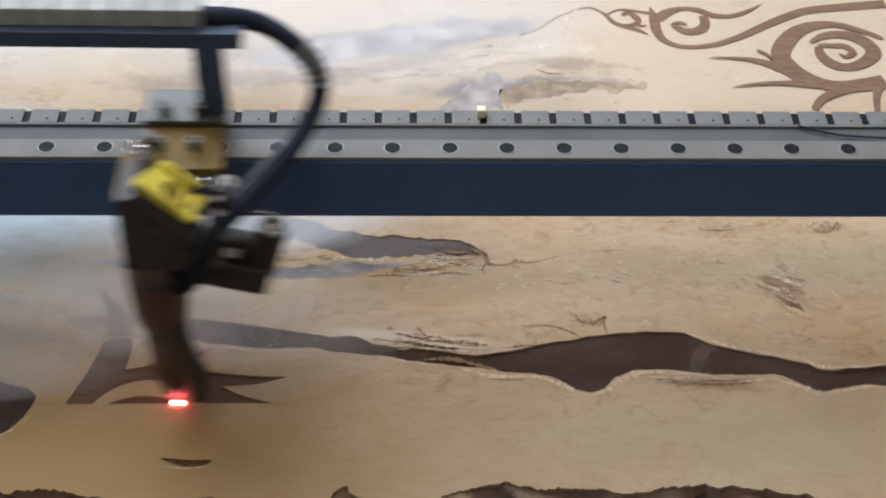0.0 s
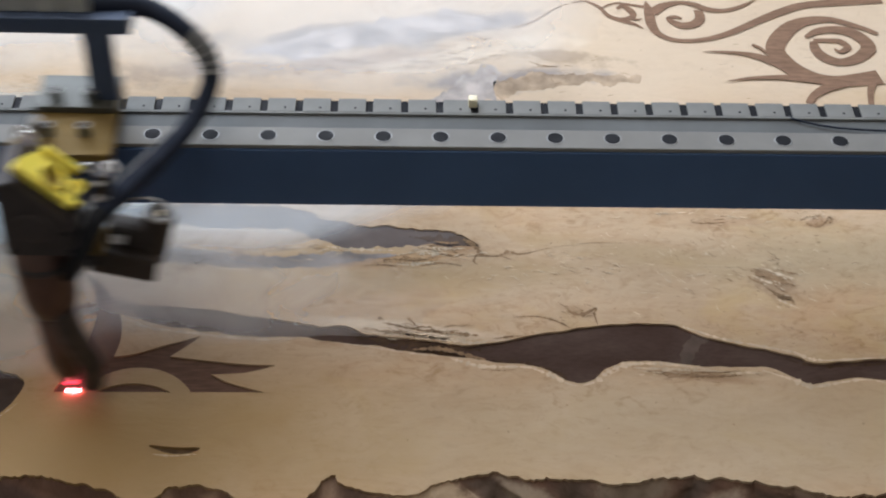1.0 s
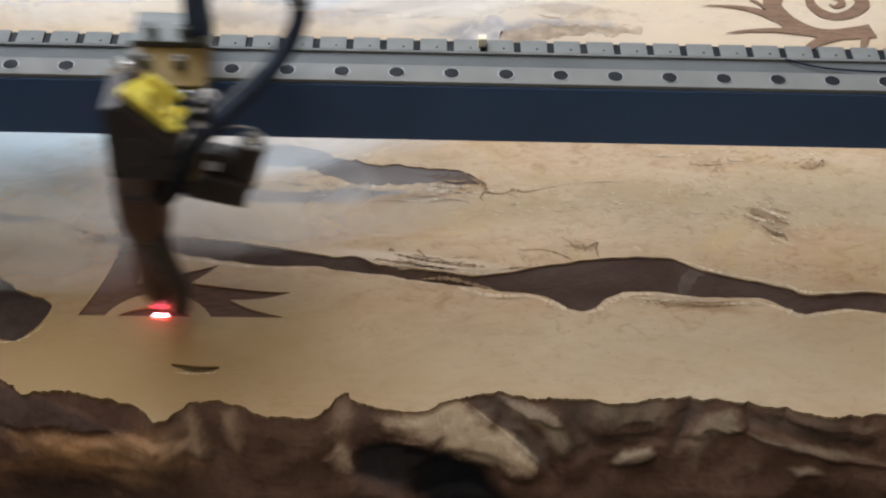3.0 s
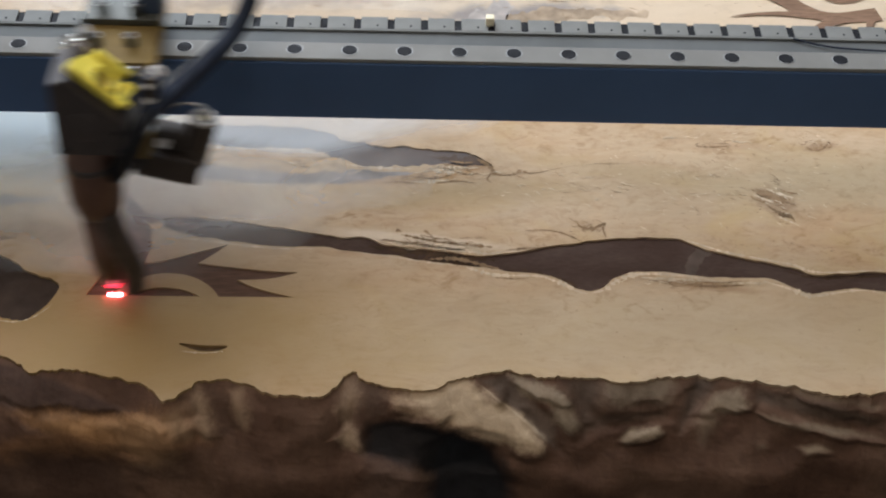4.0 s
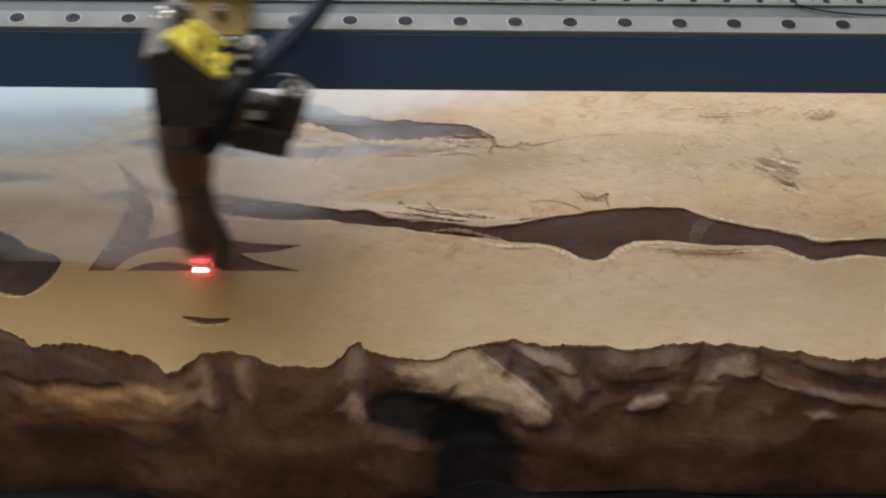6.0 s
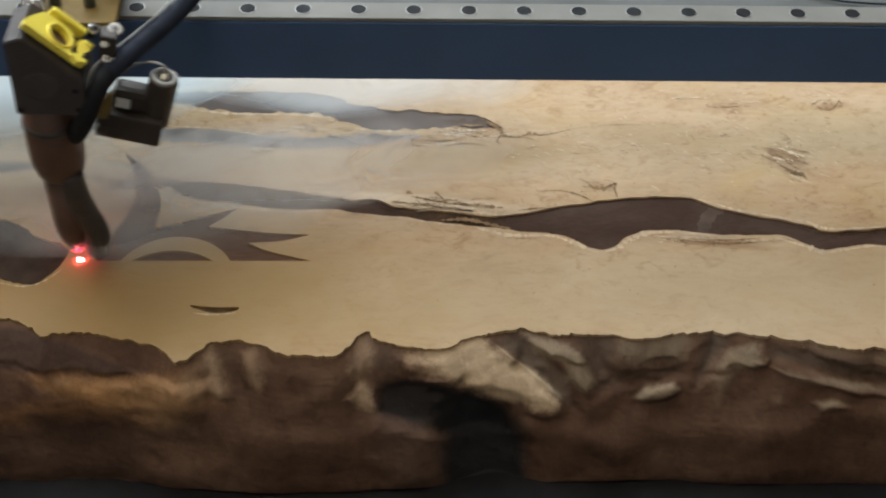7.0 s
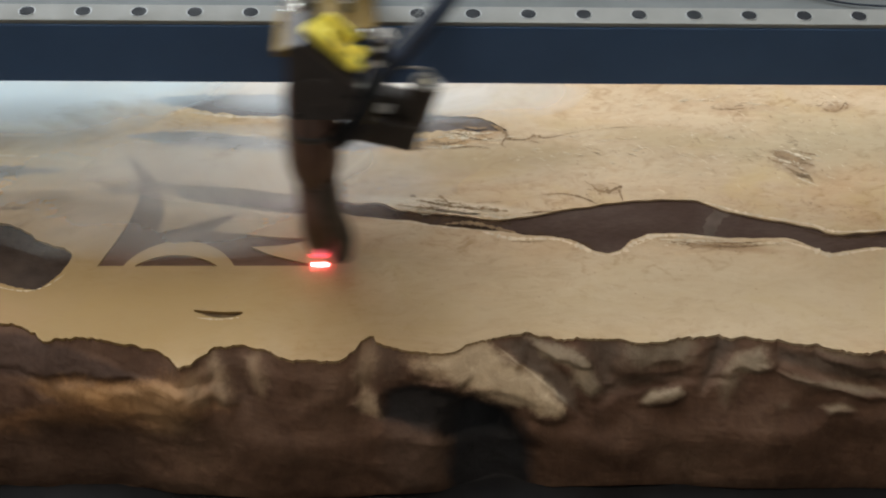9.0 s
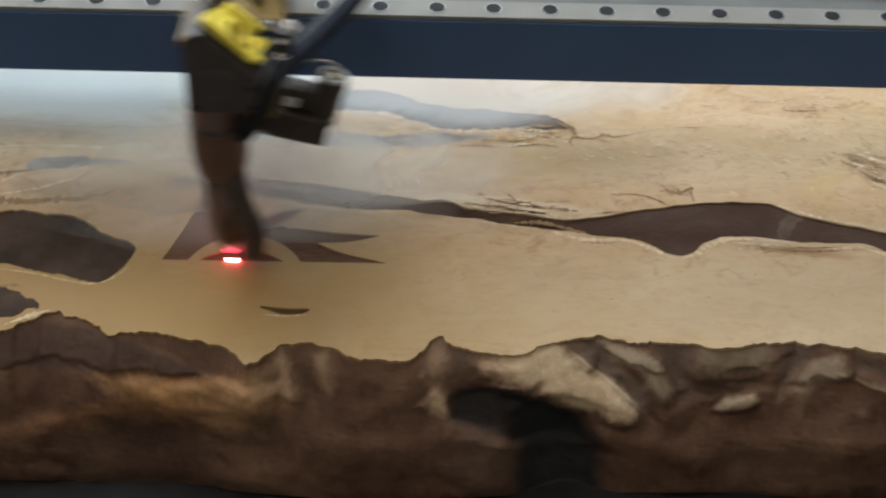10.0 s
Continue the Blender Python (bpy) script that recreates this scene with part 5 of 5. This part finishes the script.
    for i in range(len(outline)):
        j = (i + 1) % len(outline)
        gp.faces.new((lo[i], lo[j], hi[j], hi[i]))
    bmesh.ops.bevel(gp, geom=gp.edges[:], offset=0.0005, segments=2, affect="EDGES")
    g = part("gold_plate", gp, GOLD, e, "gold anodised carriage plate")
    k = part("grey_block", box(-0.0098, 0.0250, 0.0590, 0.0812, 0.1134, 0.1166, 0.0005), GREYBLOCK, e, "grey plate on the carriage")
    for x, y in ((-0.0010, 0.0640), (0.0138, 0.0640)):
        cap_screw("cap_screw", T((x, y, 0.1166)), 0.0026, 0.0052, k)
    for x, y in ((-0.0015, 0.0450), (0.0136, 0.0452)):
        cap_screw("cap_screw", T((x, y, 0.1132)), 0.0026, 0.0052, g)
    st = part("limit_stop", box(-0.0125, -0.0040, 0.0300, 0.0420, 0.1133, 0.1180, 0.0012), TUBE, e, "black stop with bright screw")
    part("stop_screw", rod((-0.0060, 0.0445, 0.1180), (-0.0048, 0.0425, 0.1232), 0.0026, 18), STEEL, st, "bright screw cap")
    part("stop_clip", torus(0.0032, 0.0009, T((-0.0062, 0.0330, 0.1200)) @ pose(0, 0, 0, 60, 20, 0)), CHROME, st)
    part("stop_loop", torus(0.0024, 0.0007, T((-0.0105, 0.0360, 0.1215)) @ pose(0, 0, 0, 30, -30, 0)), CHROME, st)
    # side pointer with its bracket
    P = T((0.0320, 0.0085, 0.0795)) @ pose(0, 0, 0, 0, 14, 0)
    pb = part("pointer_body", box(-0.0135, 0.0140, -0.0075, 0.0070, -0.0068, 0.0068, 0.0012, m=P), DARK, e, "black pointer body on a bracket")
    part("pointer_hump", box(-0.0090, 0.0065, -0.0030, 0.0062, 0.0060, 0.0175, 0.0030, m=P), DARK, pb, "dark brown hump of the pointer")
    part("pointer_barrel", rod((0.0420, 0.010, 0.0770), (0.0488, 0.010, 0.1015), 0.0062, 24), DARK, pb)
    part("pointer_rim", torus(0.0048, 0.0012, along((0.0488, 0.010, 0.1015), (0.0499, 0.010, 0.1055))), STEEL, pb, "dull bright rim")
    part("pointer_lens", turned([(0.0036, 0), (0.0036, 0.0004)], 20, along((0.0489, 0.010, 0.1017), (0.0499, 0.010, 0.1055))), DARK, pb)
    # small cream box put on the lens as its glint
    part("lens_glint", box(-0.0022, 0.0010, -0.0008, 0.0012, 0.0002, 0.0008, 0.0002, m=along((0.0489, 0.010, 0.1018), (0.0499, 0.010, 0.1055))), CREAM, pb)
    br = bmesh.new()
    tri = [(0.0285, 0.1020), (0.0165, 0.0872), (0.0240, 0.0862), (0.0262, 0.0905)]
    lo, hi = ([br.verts.new((x, y, z)) for x, z in tri] for y in (0.0000, 0.0020))
    br.faces.new(lo)
    br.faces.new(hi[::-1])
    for i in range(4):
        br.faces.new((lo[i], hi[i], hi[(i + 1) % 4], lo[(i + 1) % 4]))
    part("pointer_bracket", br, GOLD, pb, "gold bracket")
    part("bracket_foot", rod((0.0205, -0.0015, 0.0805), (0.0205, 0.0060, 0.0805), 0.0026, 16, bevel=0.4), DARK, pb)
    part("paper_label", box(-0.0070, -0.0012, -0.0035, -0.0030, 0.0082, 0.0132, 0.0001, m=P), LABEL, pb, "torn white paper label")
    part("pointer_cable", hose([(0.0510, 0.010, 0.1035), (0.0490, 0.011, 0.1068), (0.0435, 0.012, 0.1080), (0.0370, 0.012, 0.1068), (0.0300, 0.011, 0.1020), (0.0240, 0.009, 0.0960)], 0.0006, 8), STEEL, pb, smooth=True)
    # post that carries the cable chain
    part("chain_post", box(0.0140, 0.0262, 0.0640, 0.0680, 0.1166, 0.1520, 0.0006), SHELF, e, "dark post that carries the chain")
    part("chain_shelf", box(-0.18, 0.0345, 0.0640, 0.0800, 0.1510, 0.1586, 0.0006), SHELF, e, "dark blue shelf under the cable chain")
    # air hose from the chain to the tube, sky tint and shade put into its colours
    run = [(0.008, 0.0735, 0.1600), (0.026, 0.0745, 0.1598), (0.041, 0.0760, 0.1560), (0.054, 0.072, 0.1500), (0.0635, 0.069, 0.1395), (0.0655, 0.064, 0.1275), (0.0580, 0.050, 0.1165), (0.0480, 0.032, 0.1140), (0.0370, 0.012, 0.1140), (0.0280, -0.004, 0.1140)]
    part("air_hose", hose(run, 0.0043, 16, 10), RUBBER, e, "dark flexible air hose", True)
    bend = spline([Vector(p) for p in run], 10)
    for i in (33, 36, 39, 42, 45):
        part("hose_clamp", hose(bend[i:i + 3], 0.0047, 18, 3), CLAMP, e, "grey hose clamp")
    # end of the same hose in near-black, for the shade it lies in
    part("air_hose_end", hose([(0.0290, -0.0020, 0.1140), (0.0255, -0.009, 0.1120), (0.0215, -0.0135, 0.1040), (0.0175, -0.0120, 0.0950), (0.0130, -0.0080, 0.0860), (0.0100, -0.0030, 0.0800)], 0.0043, 16, 10), HOLE, e, smooth=True)
    part("white_wire", hose([(0.0505, 0.0420, 0.1192), (0.0430, 0.0280, 0.1186), (0.0310, 0.0070, 0.1188), (0.0235, -0.0060, 0.1180), (0.0210, -0.0130, 0.1110)], 0.0004, 8, 8), STEEL, e, "thin pale wire beside the air hose", True)
    # links of the cable chain
    for k in range(17):
        x = 0.018 - 0.0120 * k
        part("chain_link", box(x - 0.0112, x, 0.0680, 0.0790, 0.1588, 0.1672, 0.0008), LINK, e)
    return e


head = engraving_head()


# ---- smoke ----
def smoke_wisp(cx, cy, cz, sx, sy, seed, mat):
    """A thin curling veil with an uneven outline."""
    bm = bmesh.new()
    nr, na = 14, 48
    rings = []
    for i in range(1, nr + 1):
        ring = []
        for k in range(na):
            a = 2 * math.pi * k / na
            c, s = math.cos(a), math.sin(a)
            r = i / nr * (0.86 + 0.22 * noise.noise(Vector((2 * c, 2 * s, seed))))
            x, y = r * c * sx / 2, r * s * sy / 2
            ring.append(bm.verts.new((x, y, 0.005 * noise.noise(Vector((x * 18, y * 18, seed))))))
        rings.append(ring)
    mid = bm.verts.new((0, 0, 0.005 * noise.noise(Vector((0, 0, seed)))))
    for k in range(na):
        bm.faces.new((mid, rings[0][k], rings[0][(k + 1) % na]))
        for u, v in zip(rings, rings[1:]):
            bm.faces.new((u[k], v[k], v[(k + 1) % na], u[(k + 1) % na]))
    ob = part("smoke_wisp", bm, SMOKE[mat], None, smooth=True)
    ob.location = (cx, cy, cz)
    return tagged(ob, "thin bluish smoke drifting over the slab", "smoke", group="smoke wisps")


# centre, size, seed, kind and drift over the clip
WISPS = [(-0.318, 0.043, 0.040, 0.35, 0.158, 1, 0, 0.026), (-0.165, 0.048, 0.030, 0.30, 0.100, 4, 3, 0.050), (-0.280, -0.016, 0.016, 0.30, 0.12, 8, 1, 0.085),
         (-0.29, 0.175, 0.066, 0.36, 0.23, 12, 5, 0.030), (-0.10, 0.185, 0.054, 0.36, 0.21, 15, 2, -0.020), (-0.160, -0.012, 0.022, 0.26, 0.080, 23, 4, 0.015)]
wisps = [smoke_wisp(*w[:7]) for w in WISPS]


def motions():
    for ob in gantry_things:
        base = GANTRY if ob is gantry_things[0] else Matrix()
        walk(ob, [(t, Matrix.Translation((0, 0.0013 - 0.00026 * t, 0)) @ base) for t in (0, 5, 10)])
    walk(head, [(f / 30, pose(head_x(f / 30) * MM, line_y(f / 30) * MM, 0, 0, 0.8, 0)) for f in range(0, 301)])
    for ob, t in burnt_lines:
        walk(ob, [(0, pose(0, 0, 0)), (t - 0.2, pose(0, 0, 0)), (t + 0.2, pose(0, 0, -0.002)), (10, pose(0, 0, -0.002))])
    for k, (ob, w) in enumerate(zip(wisps, WISPS)):
        walk(ob, [(t, pose(w[0] + w[7] * t / 10 + 0.014 * math.sin(t * 1.3 + k), w[1] + 0.008 * math.cos(t * 0.7 + 2 * k), w[2], 0, 0, 8 * math.sin(0.5 * t + k))) for t in np.linspace(0, 10, 21)])


motions()
